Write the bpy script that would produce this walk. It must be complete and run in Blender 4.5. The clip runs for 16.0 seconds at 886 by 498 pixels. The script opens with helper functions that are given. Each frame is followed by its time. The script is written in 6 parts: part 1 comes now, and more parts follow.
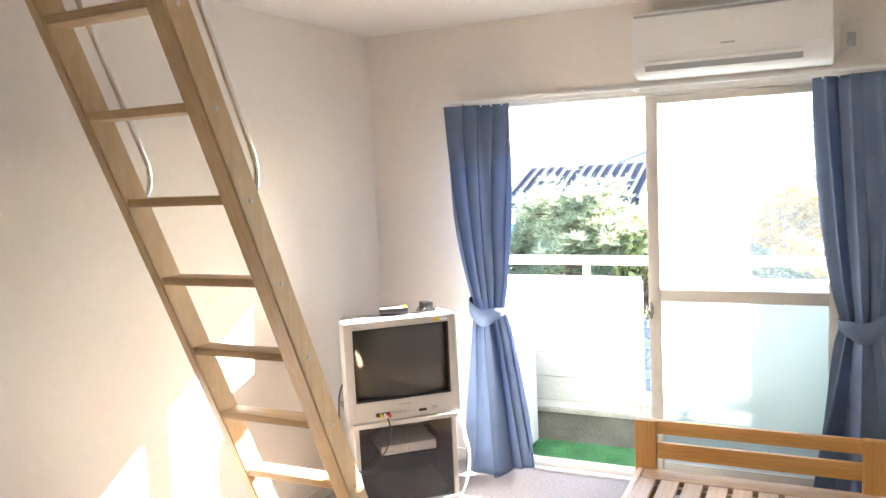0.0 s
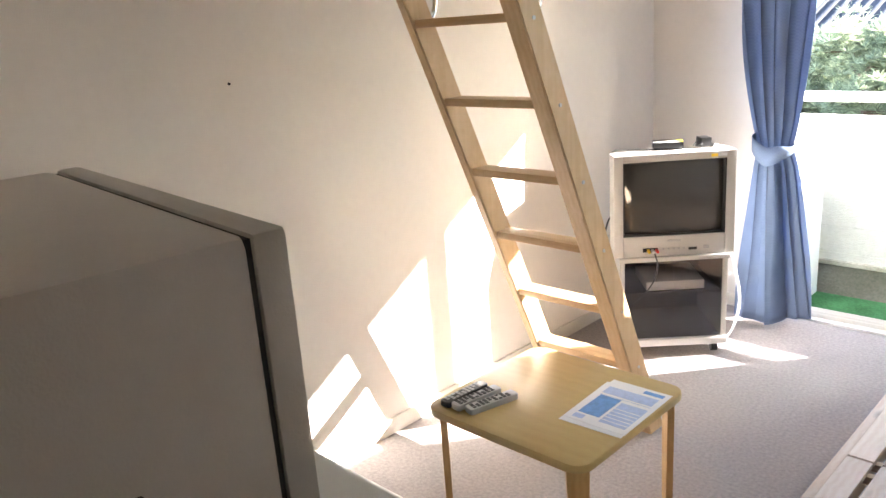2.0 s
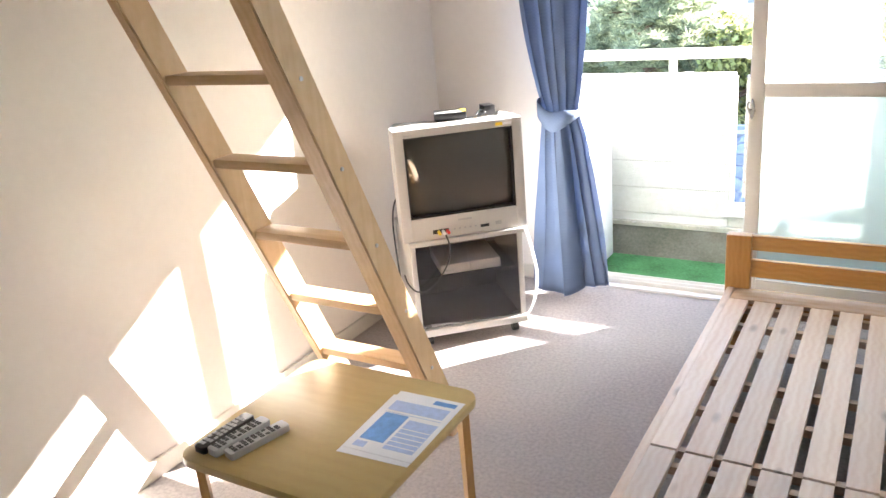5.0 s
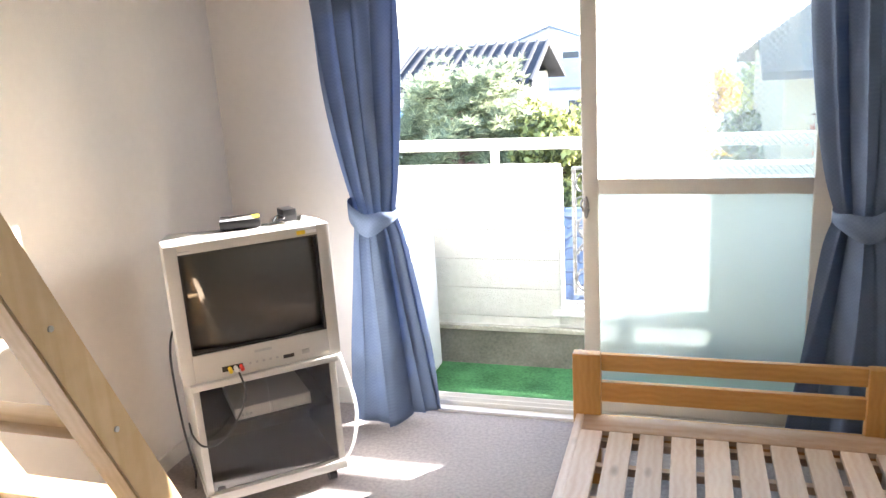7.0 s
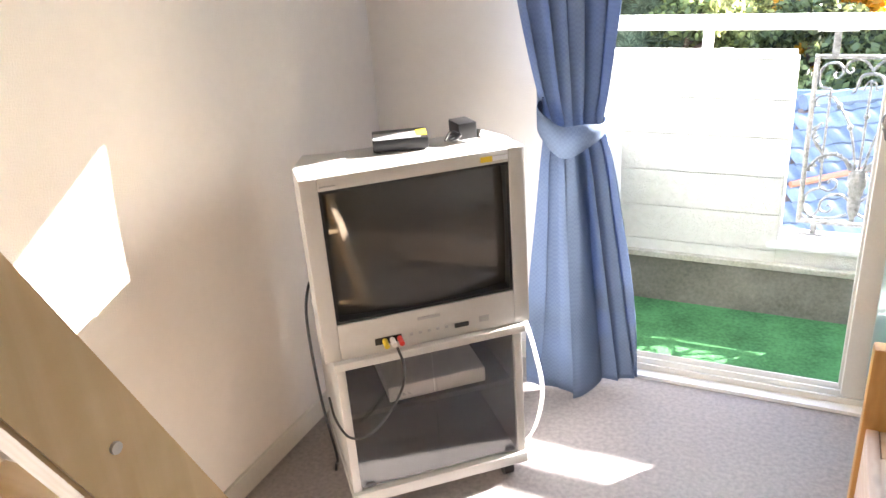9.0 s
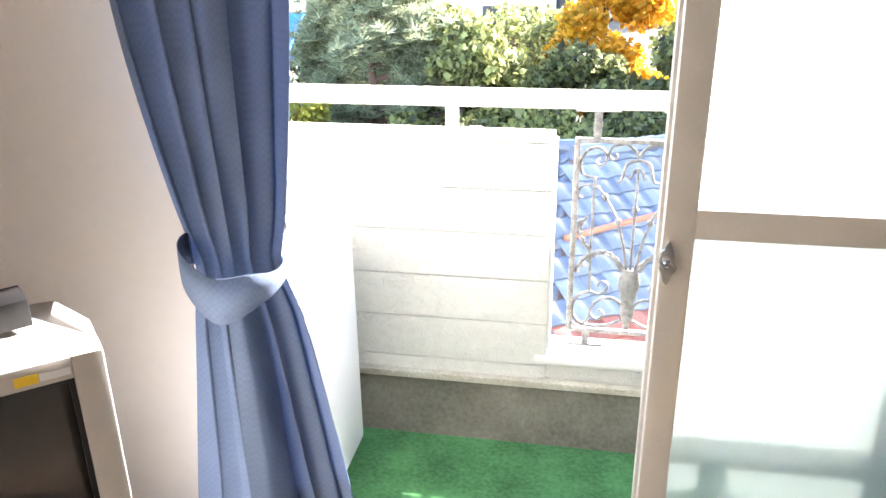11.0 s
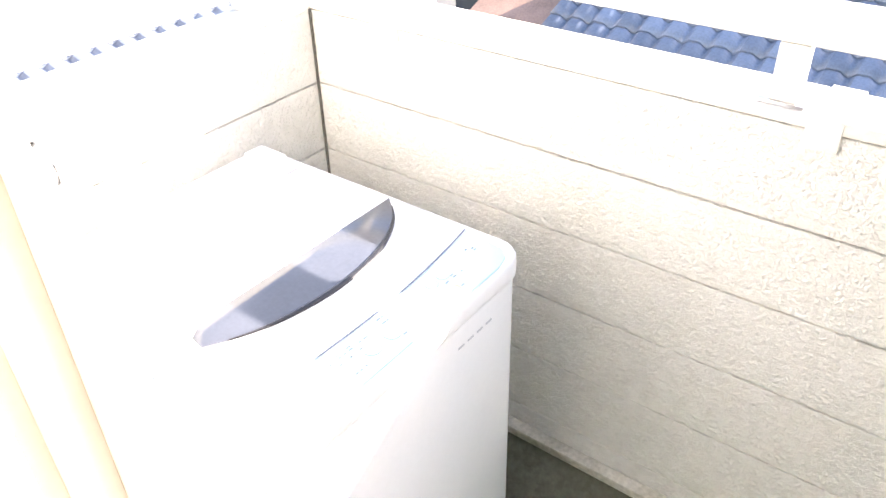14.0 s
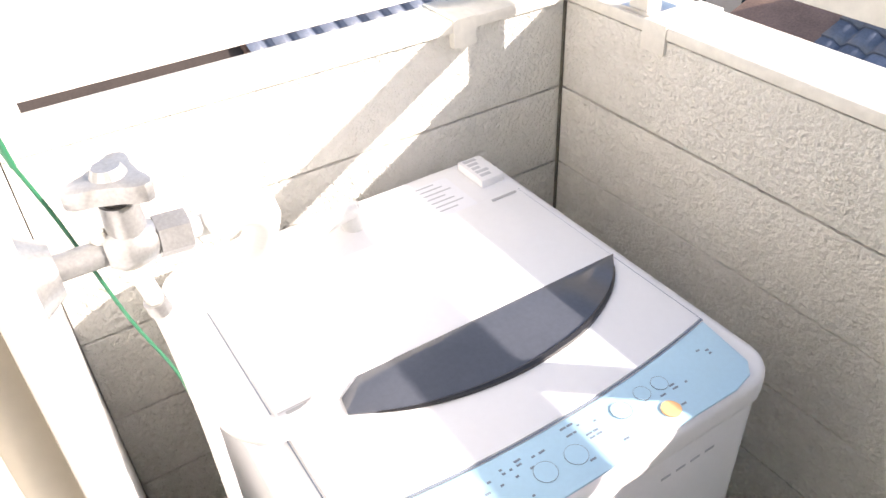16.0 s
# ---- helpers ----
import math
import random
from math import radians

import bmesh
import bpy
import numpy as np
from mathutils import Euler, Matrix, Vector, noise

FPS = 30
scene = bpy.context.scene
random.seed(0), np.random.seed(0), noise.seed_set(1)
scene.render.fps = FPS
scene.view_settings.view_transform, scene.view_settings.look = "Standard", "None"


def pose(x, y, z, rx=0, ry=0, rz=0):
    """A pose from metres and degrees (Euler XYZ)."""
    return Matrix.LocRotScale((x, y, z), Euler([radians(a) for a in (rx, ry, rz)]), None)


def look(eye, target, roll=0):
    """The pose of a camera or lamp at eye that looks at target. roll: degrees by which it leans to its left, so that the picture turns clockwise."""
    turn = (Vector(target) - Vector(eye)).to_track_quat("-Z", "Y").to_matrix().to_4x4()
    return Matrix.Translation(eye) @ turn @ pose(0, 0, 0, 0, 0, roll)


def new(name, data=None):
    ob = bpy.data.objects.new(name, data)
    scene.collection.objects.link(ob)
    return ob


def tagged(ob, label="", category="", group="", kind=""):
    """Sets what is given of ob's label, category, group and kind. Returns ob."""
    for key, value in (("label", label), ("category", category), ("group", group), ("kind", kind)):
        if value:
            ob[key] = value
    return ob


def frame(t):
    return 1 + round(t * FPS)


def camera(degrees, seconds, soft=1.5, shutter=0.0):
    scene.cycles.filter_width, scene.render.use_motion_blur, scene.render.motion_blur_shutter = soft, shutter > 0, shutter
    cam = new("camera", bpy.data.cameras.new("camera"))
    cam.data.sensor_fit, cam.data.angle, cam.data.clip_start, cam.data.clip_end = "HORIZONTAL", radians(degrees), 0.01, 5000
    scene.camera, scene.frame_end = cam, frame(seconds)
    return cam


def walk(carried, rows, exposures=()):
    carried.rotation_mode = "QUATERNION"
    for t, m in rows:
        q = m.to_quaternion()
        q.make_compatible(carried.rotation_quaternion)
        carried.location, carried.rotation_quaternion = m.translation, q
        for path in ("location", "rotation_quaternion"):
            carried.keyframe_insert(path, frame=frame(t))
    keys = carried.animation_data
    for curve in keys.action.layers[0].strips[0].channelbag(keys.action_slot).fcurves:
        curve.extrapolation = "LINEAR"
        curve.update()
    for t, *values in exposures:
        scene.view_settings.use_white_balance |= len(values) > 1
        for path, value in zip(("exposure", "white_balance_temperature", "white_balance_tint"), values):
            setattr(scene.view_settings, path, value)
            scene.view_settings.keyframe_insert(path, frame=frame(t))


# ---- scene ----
cam = camera(59.1, 16.0)
PATH = [
    (0, (2.279, -3.913, 1.678), (1.424, -2.118, 1.463), -2.8),
    (0.5, (2.269, -3.923, 1.66), (1.319, -2.196, 1.323), -2.9),
    (1, (2.249, -3.928, 1.641), (1.189, -2.294, 1.185), -3.3),
    (1.5, (2.229, -3.932, 1.625), (1.036, -2.412, 1.109), -4.1),
    (2, (2.227, -3.944, 1.614), (0.867, -2.589, 1.052), -4.2),
    (2.5, (2.236, -3.966, 1.619), (0.729, -2.779, 1.053), -4.0),
    (3, (2.235, -3.968, 1.614), (0.707, -2.842, 0.985), -4.1),
    (3.5, (2.179, -3.893, 1.596), (0.728, -2.7, 0.911), -3.5),
    (4, (2.127, -3.765, 1.592), (0.878, -2.346, 0.938), -4.3),
    (4.5, (2.111, -3.672, 1.574), (1.034, -2.138, 0.876), -5.0),
    (5, (2.123, -3.521, 1.563), (1.131, -1.917, 0.896), -5.2),
    (5.2, (2.136, -3.441, 1.555), (1.215, -1.791, 0.898), -4.9),
    (7.3, (1.827, -2.833, 1.539), (1.237, -0.988, 1.041), -3.6),
    (7.5, (1.76, -2.736, 1.538), (1.122, -0.906, 1.042), -4.8),
    (8, (1.626, -2.572, 1.529), (0.817, -0.835, 0.955), -3.8),
    (8.5, (1.476, -2.407, 1.524), (0.633, -0.724, 0.847), -3.9),
    (9, (1.368, -2.294, 1.51), (0.543, -0.658, 0.708), -4.4),
    (9.5, (1.369, -2.148, 1.475), (0.643, -0.528, 0.553), -6.6),
    (10, (1.429, -1.858, 1.492), (0.881, -0.07, 0.782), -5.4),
    (10.2, (1.43, -1.771, 1.497), (0.934, 0.041, 0.811), -3.5),
    (12.3, (1.248, -0.761, 1.429), (1.023, 1.026, 0.559), -2.6),
    (12.5, (1.235, -0.65, 1.419), (1.012, 1.128, 0.53), -3.2),
    (13, (1.174, -0.43, 1.422), (1.005, 1.29, 0.417), -2.8),
    (13.5, (1.169, -0.248, 1.381), (0.673, 1.372, 0.318), -1.7),
    (14, (1.191, -0.057, 1.367), (0.174, 1.236, 0.229), -1.7),
    (14.5, (1.178, 0.022, 1.343), (-0.074, 1.071, 0.19), -4.7),
    (15, (1.073, 0.093, 1.34), (-0.192, 1.159, 0.217), -1.3),
    (15.5, (0.998, 0.122, 1.34), (-0.32, 1.07, 0.173), -1.2),
    (16, (1.015, 0.152, 1.341), (-0.354, 0.982, 0.142), -2.9),
]
EXPOSURE = [(0, 3.93), (1.5, 3.83), (2.5, 3.73), (3.5, 3.76), (4, 3.80), (5, 3.72), (7.5, 3.45), (8, 3.50), (8.5, 3.50), (9, 3.53), (9.5, 3.58), (10, 3.46), (12.5, 3.02), (13, 2.75), (13.5, 2.6), (14, 2.6), (14.5, 1.9), (15, 1.4), (16, 1.2)]
walk(cam, [(t, look(eye, target, roll)) for t, eye, target, roll in PATH], [(t, stops, 6300 if t < 11 else 6900, 13 if t < 11 else 18) for t, stops in EXPOSURE])


# ---- light ----
SUN = Vector((0.850, 1.0, 0.600)).normalized()
world = bpy.data.worlds.new("sky")
scene.world = world
world.use_nodes = True
wn = world.node_tree.nodes
sky = wn.new("ShaderNodeTexSky")
sky.sky_type = "NISHITA"
sky.sun_disc = False
sky.sun_elevation = math.asin(SUN.z)
sky.sun_rotation = math.atan2(SUN.x, SUN.y)
world.node_tree.links.new(sky.outputs[0], wn["Background"].inputs[0])
wn["Background"].inputs[1].default_value = 0.15
sun = new("sun", bpy.data.lights.new("sun", "SUN"))
sun.data.energy, sun.data.angle, sun.data.color = 5.0, radians(0.5), (1.0, 0.955, 0.89)
sun.matrix_world = look(SUN * 20, (0, 0, 0))

# ---- materials ----
def mat(name, color, rough=0.6, metal=0.0, var=0.12, scale=6.0, bump=0.0, bscale=200.0, stretch=(1, 1, 1), tint=None, per_object=0.0, spec=0.5):
    """A principled material whose colour wavers at two scales, with fine relief."""
    m = bpy.data.materials.new(name)
    m.use_nodes = True
    nt = m.node_tree
    n, l = nt.nodes, nt.links
    b = n["Principled BSDF"]
    b.inputs["Roughness"].default_value = rough
    b.inputs["Metallic"].default_value = metal
    b.inputs["Specular IOR Level"].default_value = spec
    co = n.new("ShaderNodeTexCoord")
    mp = n.new("ShaderNodeMapping")
    mp.inputs["Scale"].default_value = stretch
    l.new(co.outputs["Object"], mp.inputs["Vector"])
    a = n.new("ShaderNodeTexNoise")
    a.inputs["Scale"].default_value = scale
    a.inputs["Detail"].default_value = 6
    l.new(mp.outputs[0], a.inputs["Vector"])
    f = n.new("ShaderNodeTexNoise")
    f.inputs["Scale"].default_value = scale * 14
    f.inputs["Detail"].default_value = 3
    l.new(mp.outputs[0], f.inputs["Vector"])
    mixf = n.new("ShaderNodeMix")
    mixf.inputs[0].default_value = 0.4
    l.new(a.outputs[0], mixf.inputs[2])
    l.new(f.outputs[0], mixf.inputs[3])
    ramp = n.new("ShaderNodeMapRange")
    ramp.inputs[1].default_value, ramp.inputs[2].default_value = 0.3, 0.7
    l.new(mixf.outputs[0], ramp.inputs[0])
    mix = n.new("ShaderNodeMix")
    mix.data_type = "RGBA"
    lo = [c * (1 - var) for c in color] if tint is None else tint
    mix.inputs[6].default_value = (*lo, 1)
    mix.inputs[7].default_value = (*[min(1, c * (1 + var * 0.6)) for c in color], 1)
    l.new(ramp.outputs[0], mix.inputs[0])
    out = mix.outputs[2]
    if per_object:
        oi = n.new("ShaderNodeObjectInfo")
        mr = n.new("ShaderNodeMapRange")
        mr.inputs[3].default_value, mr.inputs[4].default_value = 1 - per_object, 1 + per_object
        l.new(oi.outputs["Random"], mr.inputs[0])
        mu = n.new("ShaderNodeMix")
        mu.data_type, mu.blend_type = "RGBA", "MULTIPLY"
        mu.inputs[0].default_value = 1
        l.new(out, mu.inputs[6])
        l.new(mr.outputs[0], mu.inputs[7])
        out = mu.outputs[2]
    l.new(out, b.inputs["Base Color"])
    if bump:
        t = n.new("ShaderNodeTexNoise")
        t.inputs["Scale"].default_value = bscale
        t.inputs["Detail"].default_value = 4
        l.new(mp.outputs[0], t.inputs["Vector"])
        bp = n.new("ShaderNodeBump")
        bp.inputs["Strength"].default_value = bump
        bp.inputs["Distance"].default_value = 0.01
        l.new(t.outputs[0], bp.inputs["Height"])
        l.new(bp.outputs[0], b.inputs["Normal"])
    return m


M_WALL = mat("wallpaper", (0.825, 0.77, 0.705), 0.85, var=0.04, scale=2, bump=0.25, bscale=260)
M_CEIL = mat("ceiling_paper", (0.82, 0.78, 0.73), 0.9, var=0.03, scale=2, bump=0.2, bscale=220)
M_CARPET = mat("carpet", (0.50, 0.455, 0.44), 0.95, var=0.30, scale=75, bump=1.0, bscale=380, spec=0.1)
M_WHITE = mat("white_paint", (0.80, 0.79, 0.77), 0.45, var=0.05, scale=4)
M_TRIM = mat("cream_trim", (0.72, 0.68, 0.60), 0.5, var=0.06, scale=5)
M_ALU = mat("cream_aluminium", (0.70, 0.67, 0.61), 0.38, metal=0.15, var=0.06, scale=9)
M_CHROME = mat("chrome", (0.75, 0.75, 0.76), 0.16, metal=1.0, var=0.06, scale=20)
M_BRASSY = mat("dull_plated_metal", (0.62, 0.61, 0.60), 0.28, metal=1.0, var=0.2, scale=60)
M_BLACK = mat("black_plastic", (0.02, 0.02, 0.022), 0.35, var=0.2, scale=20)
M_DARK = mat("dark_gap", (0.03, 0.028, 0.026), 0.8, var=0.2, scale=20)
M_SHELL = mat("tv_shell", (0.54, 0.525, 0.505), 0.42, var=0.05, scale=8, bump=0.1, bscale=500)
M_SCREEN = mat("tube_glass", (0.055, 0.053, 0.050), 0.04, var=0.05, scale=3, spec=1.0)
M_MICRO = mat("grey_enamel", (0.54, 0.485, 0.425), 0.42, var=0.05, scale=5, bump=0.12, bscale=400)
M_FRIDGE = mat("fridge_white", (0.74, 0.73, 0.71), 0.35, var=0.04, scale=5)
M_GREYPL = mat("grey_plastic", (0.42, 0.42, 0.43), 0.5, var=0.1, scale=30)
M_KEYS = mat("dark_rubber", (0.05, 0.05, 0.055), 0.7, var=0.1, scale=30)
M_PAPER = mat("paper", (0.82, 0.83, 0.86), 0.7, var=0.03, scale=10)
M_BLUEINK = mat("blue_ink", (0.16, 0.36, 0.74), 0.65, var=0.3, scale=40)
M_PALEINK = mat("pale_blue_ink", (0.46, 0.58, 0.82), 0.65, var=0.2, scale=60)
M_YELLOW = mat("yellow_plastic", (0.80, 0.58, 0.04), 0.5, var=0.1, scale=30)
M_RED = mat("red_plastic", (0.65, 0.04, 0.03), 0.45, var=0.1, scale=30)
M_WASH = mat("washer_white", (0.80, 0.80, 0.81), 0.3, var=0.03, scale=6)
M_WASHPANEL = mat("pale_blue_panel", (0.44, 0.66, 0.80), 0.35, var=0.06, scale=12)
M_LOCK = mat("bright_plated_metal", (0.62, 0.61, 0.60), 0.24, metal=0.7, var=0.15, scale=40)
M_LIDGLASS = mat("smoked_lid", (0.085, 0.092, 0.11), 0.12, var=0.15, scale=10, spec=0.7)
M_INK = mat("grey_ink", (0.22, 0.26, 0.32), 0.6, var=0.1, scale=30)
M_GREYPRINT = mat("pale_grey_print", (0.50, 0.51, 0.54), 0.6, var=0.1, scale=30)
M_ORANGE = mat("orange_button", (0.86, 0.50, 0.24), 0.5, var=0.05, scale=30)
M_SIDING = mat("siding", (0.77, 0.755, 0.71), 0.8, scale=2.2, bump=1.0, bscale=125, per_object=0.03, tint=(0.68, 0.665, 0.60))
M_SEAL = mat("old_sealant", (0.16, 0.15, 0.12), 0.9, var=0.5, scale=14)
M_TAP = mat("dull_plated_metal", (0.42, 0.42, 0.42), 0.30, metal=0.6, var=0.25, scale=30, bump=0.08, bscale=120)
M_CLEAR = mat("cloudy_clear_hose", (0.58, 0.57, 0.52), 0.25, var=0.15, scale=25, spec=0.8)
M_JOINT = mat("dark_joint", (0.60, 0.57, 0.50), 0.9, var=0.4, scale=9)
M_MOSS = mat("stained_skirt", (0.125, 0.118, 0.088), 0.85, var=0.45, scale=5, bump=0.5, bscale=60, tint=(0.05, 0.055, 0.033))
M_CAP = mat("weathered_cap", (0.74, 0.72, 0.66), 0.65, var=0.2, scale=4, bump=0.2, bscale=60)
M_LEDGE = mat("dirty_ledge", (0.70, 0.67, 0.58), 0.8, scale=7, bump=0.5, bscale=90, tint=(0.34, 0.32, 0.25))
M_GREEN = mat("turf", (0.085, 0.245, 0.095), 0.95, var=0.6, scale=5, bump=0.9, bscale=330, spec=0.1)
# Pale and dark mottling puts highlights and shading of the casting into the colour.
M_IRON = mat("cast_iron_grey", (0.46, 0.45, 0.43), 0.30, metal=0.6, scale=45, bump=0.6, bscale=260, tint=(0.10, 0.096, 0.09))
M_HOSE = mat("milky_hose", (0.72, 0.72, 0.70), 0.4, var=0.08, scale=20)
M_GREENWIRE = mat("green_wire", (0.02, 0.15, 0.075), 0.5, var=0.1, scale=30)
M_TILE = mat("glazed_blue_tile", (0.15, 0.178, 0.235), 0.36, var=0.4, scale=3, bump=0.12, bscale=60, per_object=0.25, spec=1.0)
M_REDTILE = mat("rust_red_tile", (0.30, 0.10, 0.07), 0.6, var=0.45, scale=6, bump=0.3, bscale=60, per_object=0.25)
M_TERRA = mat("terracotta_pipe", (0.52, 0.20, 0.11), 0.7, var=0.2, scale=10)
M_BEIGE = mat("beige_render", (0.40, 0.325, 0.22), 0.85, var=0.12, scale=1.5, bump=0.3, bscale=40)
M_GREYROOF = mat("grey_ribbed_roof", (0.048, 0.05, 0.058), 0.9, var=0.3, scale=1.5, spec=0.2)
# Grey roof for distant houses, aerial haze mixed into its colour as pale blue.
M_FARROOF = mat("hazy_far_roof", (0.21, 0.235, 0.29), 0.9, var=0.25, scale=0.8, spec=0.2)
M_BLUEROOF = mat("blue_metal_roof", (0.03, 0.26, 0.62), 0.45, var=0.2, scale=1)
M_SHEDROOF = mat("lilac_grey_sheet", (0.42, 0.39, 0.40), 0.7, var=0.15, scale=2)
M_HOUSE = mat("pale_house_wall", (0.62, 0.60, 0.57), 0.85, var=0.08, scale=1)
M_RUST = mat("rusted_sheet", (0.30, 0.19, 0.14), 0.8, var=0.4, scale=3)
# Brown sheet taken almost to black: the shadow on it is in the colour.
M_SHADEDBOARD = mat("shaded_brown_sheet", (0.05, 0.038, 0.032), 0.8, var=0.3, scale=3)
M_WINDOWDARK = mat("dark_pane", (0.05, 0.06, 0.07), 0.15, var=0.2, scale=3)
M_BARK = mat("bark", (0.16, 0.10, 0.07), 0.9, var=0.4, scale=8, bump=0.8, bscale=30)
M_GROUND = mat("soil_and_gravel", (0.20, 0.18, 0.14), 0.95, var=0.35, scale=0.6, bump=0.3, bscale=12)
M_HILL = mat("wooded_hill", (0.10, 0.14, 0.15), 0.95, var=0.4, scale=0.05)


def leafy(name, color, var):
    """Leaves that differ from one another and let some light through."""
    m = bpy.data.materials.new(name)
    m.use_nodes = True
    n, l = m.node_tree.nodes, m.node_tree.links
    b = n["Principled BSDF"]
    g = n.new("ShaderNodeNewGeometry")
    mx = n.new("ShaderNodeMix")
    mx.data_type = "RGBA"
    mx.inputs[6].default_value = (*[c * (1 - var) for c in color], 1)
    mx.inputs[7].default_value = (*[min(1, c * (1 + var)) for c in color], 1)
    l.new(g.outputs["Random Per Island"], mx.inputs[0])
    l.new(mx.outputs[2], b.inputs["Base Color"])
    b.inputs["Roughness"].default_value = 0.5
    tr = n.new("ShaderNodeBsdfTranslucent")
    l.new(mx.outputs[2], tr.inputs[0])
    ms = n.new("ShaderNodeMixShader")
    ms.inputs[0].default_value = 0.5
    l.new(b.outputs[0], ms.inputs[1])
    l.new(tr.outputs[0], ms.inputs[2])
    l.new(ms.outputs[0], n["Material Output"].inputs[0])
    return m


M_NEEDLE = leafy("pine_needles", (0.34, 0.38, 0.24), 0.5)
M_LEAF = leafy("broad_leaves", (0.30, 0.32, 0.12), 0.8)
M_DARKLEAF = leafy("dark_leaves", (0.20, 0.22, 0.09), 0.85)
M_GOLD = leafy("golden_leaves", (0.62, 0.36, 0.03), 0.4)
M_LIME = leafy("lime_leaves", (0.34, 0.34, 0.06), 0.4)
M_IVY = leafy("red_ivy", (0.42, 0.09, 0.03), 0.6)


def wood(name, color, dark, rough=0.45, axis="Z", knots=True, per_object=0.08):
    """Planed softwood: long rings along one axis, a few knots."""
    m = bpy.data.materials.new(name)
    m.use_nodes = True
    n, l = m.node_tree.nodes, m.node_tree.links
    b = n["Principled BSDF"]
    b.inputs["Roughness"].default_value = rough
    co = n.new("ShaderNodeTexCoord")
    oi = n.new("ShaderNodeObjectInfo")
    sh = n.new("ShaderNodeVectorMath")
    sh.operation = "MULTIPLY_ADD"
    l.new(oi.outputs["Random"], sh.inputs[0])
    sh.inputs[1].default_value = (7.3, 3.1, 5.7)
    l.new(co.outputs["Object"], sh.inputs[2])
    mp = n.new("ShaderNodeMapping")
    st = {"X": (1.0, 22, 22), "Y": (22, 1.0, 22), "Z": (22, 22, 1.0)}[axis]
    mp.inputs["Scale"].default_value = st
    l.new(sh.outputs[0], mp.inputs["Vector"])
    a = n.new("ShaderNodeTexNoise")
    a.inputs["Scale"].default_value = 1.6
    a.inputs["Detail"].default_value = 5
    a.inputs["Distortion"].default_value = 0.6
    l.new(mp.outputs[0], a.inputs["Vector"])
    w = n.new("ShaderNodeTexWave")
    w.wave_type, w.rings_direction = "RINGS", axis
    w.inputs["Scale"].default_value = 16
    w.inputs["Distortion"].default_value = 5
    w.inputs["Detail"].default_value = 2
    w.inputs["Detail Scale"].default_value = 1.2
    l.new(sh.outputs[0], w.inputs["Vector"])
    mf = n.new("ShaderNodeMix")
    mf.inputs[0].default_value = 0.18
    l.new(a.outputs[0], mf.inputs[2])
    l.new(w.outputs["Fac"], mf.inputs[3])
    mr = n.new("ShaderNodeMapRange")
    mr.inputs[1].default_value, mr.inputs[2].default_value = 0.25, 0.8
    l.new(mf.outputs[0], mr.inputs[0])
    mx = n.new("ShaderNodeMix")
    mx.data_type = "RGBA"
    mx.inputs[6].default_value = (*dark, 1)
    mx.inputs[7].default_value = (*color, 1)
    l.new(mr.outputs[0], mx.inputs[0])
    out = mx.outputs[2]
    if knots:
        v = n.new("ShaderNodeTexVoronoi")
        v.inputs["Scale"].default_value = 3.6
        mk = n.new("ShaderNodeMapping")
        mk.inputs["Scale"].default_value = {"X": (0.8, 2, 2), "Y": (2, 0.8, 2), "Z": (2, 2, 0.8)}[axis]
        l.new(sh.outputs[0], mk.inputs["Vector"])
        l.new(mk.outputs[0], v.inputs["Vector"])
        kr = n.new("ShaderNodeMapRange")
        kr.inputs[1].default_value, kr.inputs[2].default_value = 0.05, 0.13
        kr.inputs[3].default_value, kr.inputs[4].default_value = 0.75, 0.0
        l.new(v.outputs["Distance"], kr.inputs[0])
        kx = n.new("ShaderNodeMix")
        kx.data_type = "RGBA"
        l.new(kr.outputs[0], kx.inputs[0])
        l.new(out, kx.inputs[6])
        kx.inputs[7].default_value = (*[c * 0.45 for c in dark], 1)
        out = kx.outputs[2]
    po = n.new("ShaderNodeMapRange")
    po.inputs[3].default_value, po.inputs[4].default_value = 1 - per_object, 1 + per_object
    l.new(oi.outputs["Random"], po.inputs[0])
    mu = n.new("ShaderNodeMix")
    mu.data_type, mu.blend_type = "RGBA", "MULTIPLY"
    mu.inputs[0].default_value = 1
    l.new(out, mu.inputs[6])
    l.new(po.outputs[0], mu.inputs[7])
    l.new(mu.outputs[2], b.inputs["Base Color"])
    return m


M_LADDER = wood("pale_pine", (0.66, 0.47, 0.27), (0.55, 0.36, 0.18), 0.45, "Z", knots=False)
M_RUNG = wood("pale_pine_rung", (0.66, 0.47, 0.27), (0.55, 0.36, 0.18), 0.45, "X", knots=False)
M_SLAT = wood("bare_pine_slat", (0.76, 0.63, 0.52), (0.64, 0.47, 0.35), 0.55, "Y", per_object=0.12)
M_SLATX = wood("bare_pine_bar", (0.66, 0.50, 0.36), (0.52, 0.33, 0.2), 0.55, "X")
M_HONEY = wood("honey_pine", (0.58, 0.32, 0.10), (0.46, 0.22, 0.06), 0.4, "X")
M_HONEYZ = wood("honey_pine_post", (0.58, 0.32, 0.10), (0.46, 0.22, 0.06), 0.4, "Z")
M_TABLE = wood("table_laminate", (0.50, 0.37, 0.15), (0.45, 0.325, 0.125), 0.33, "X", knots=False, per_object=0.0)
M_TABLELEG = wood("table_leg_ply", (0.60, 0.38, 0.16), (0.48, 0.28, 0.10), 0.4, "Z", knots=False)


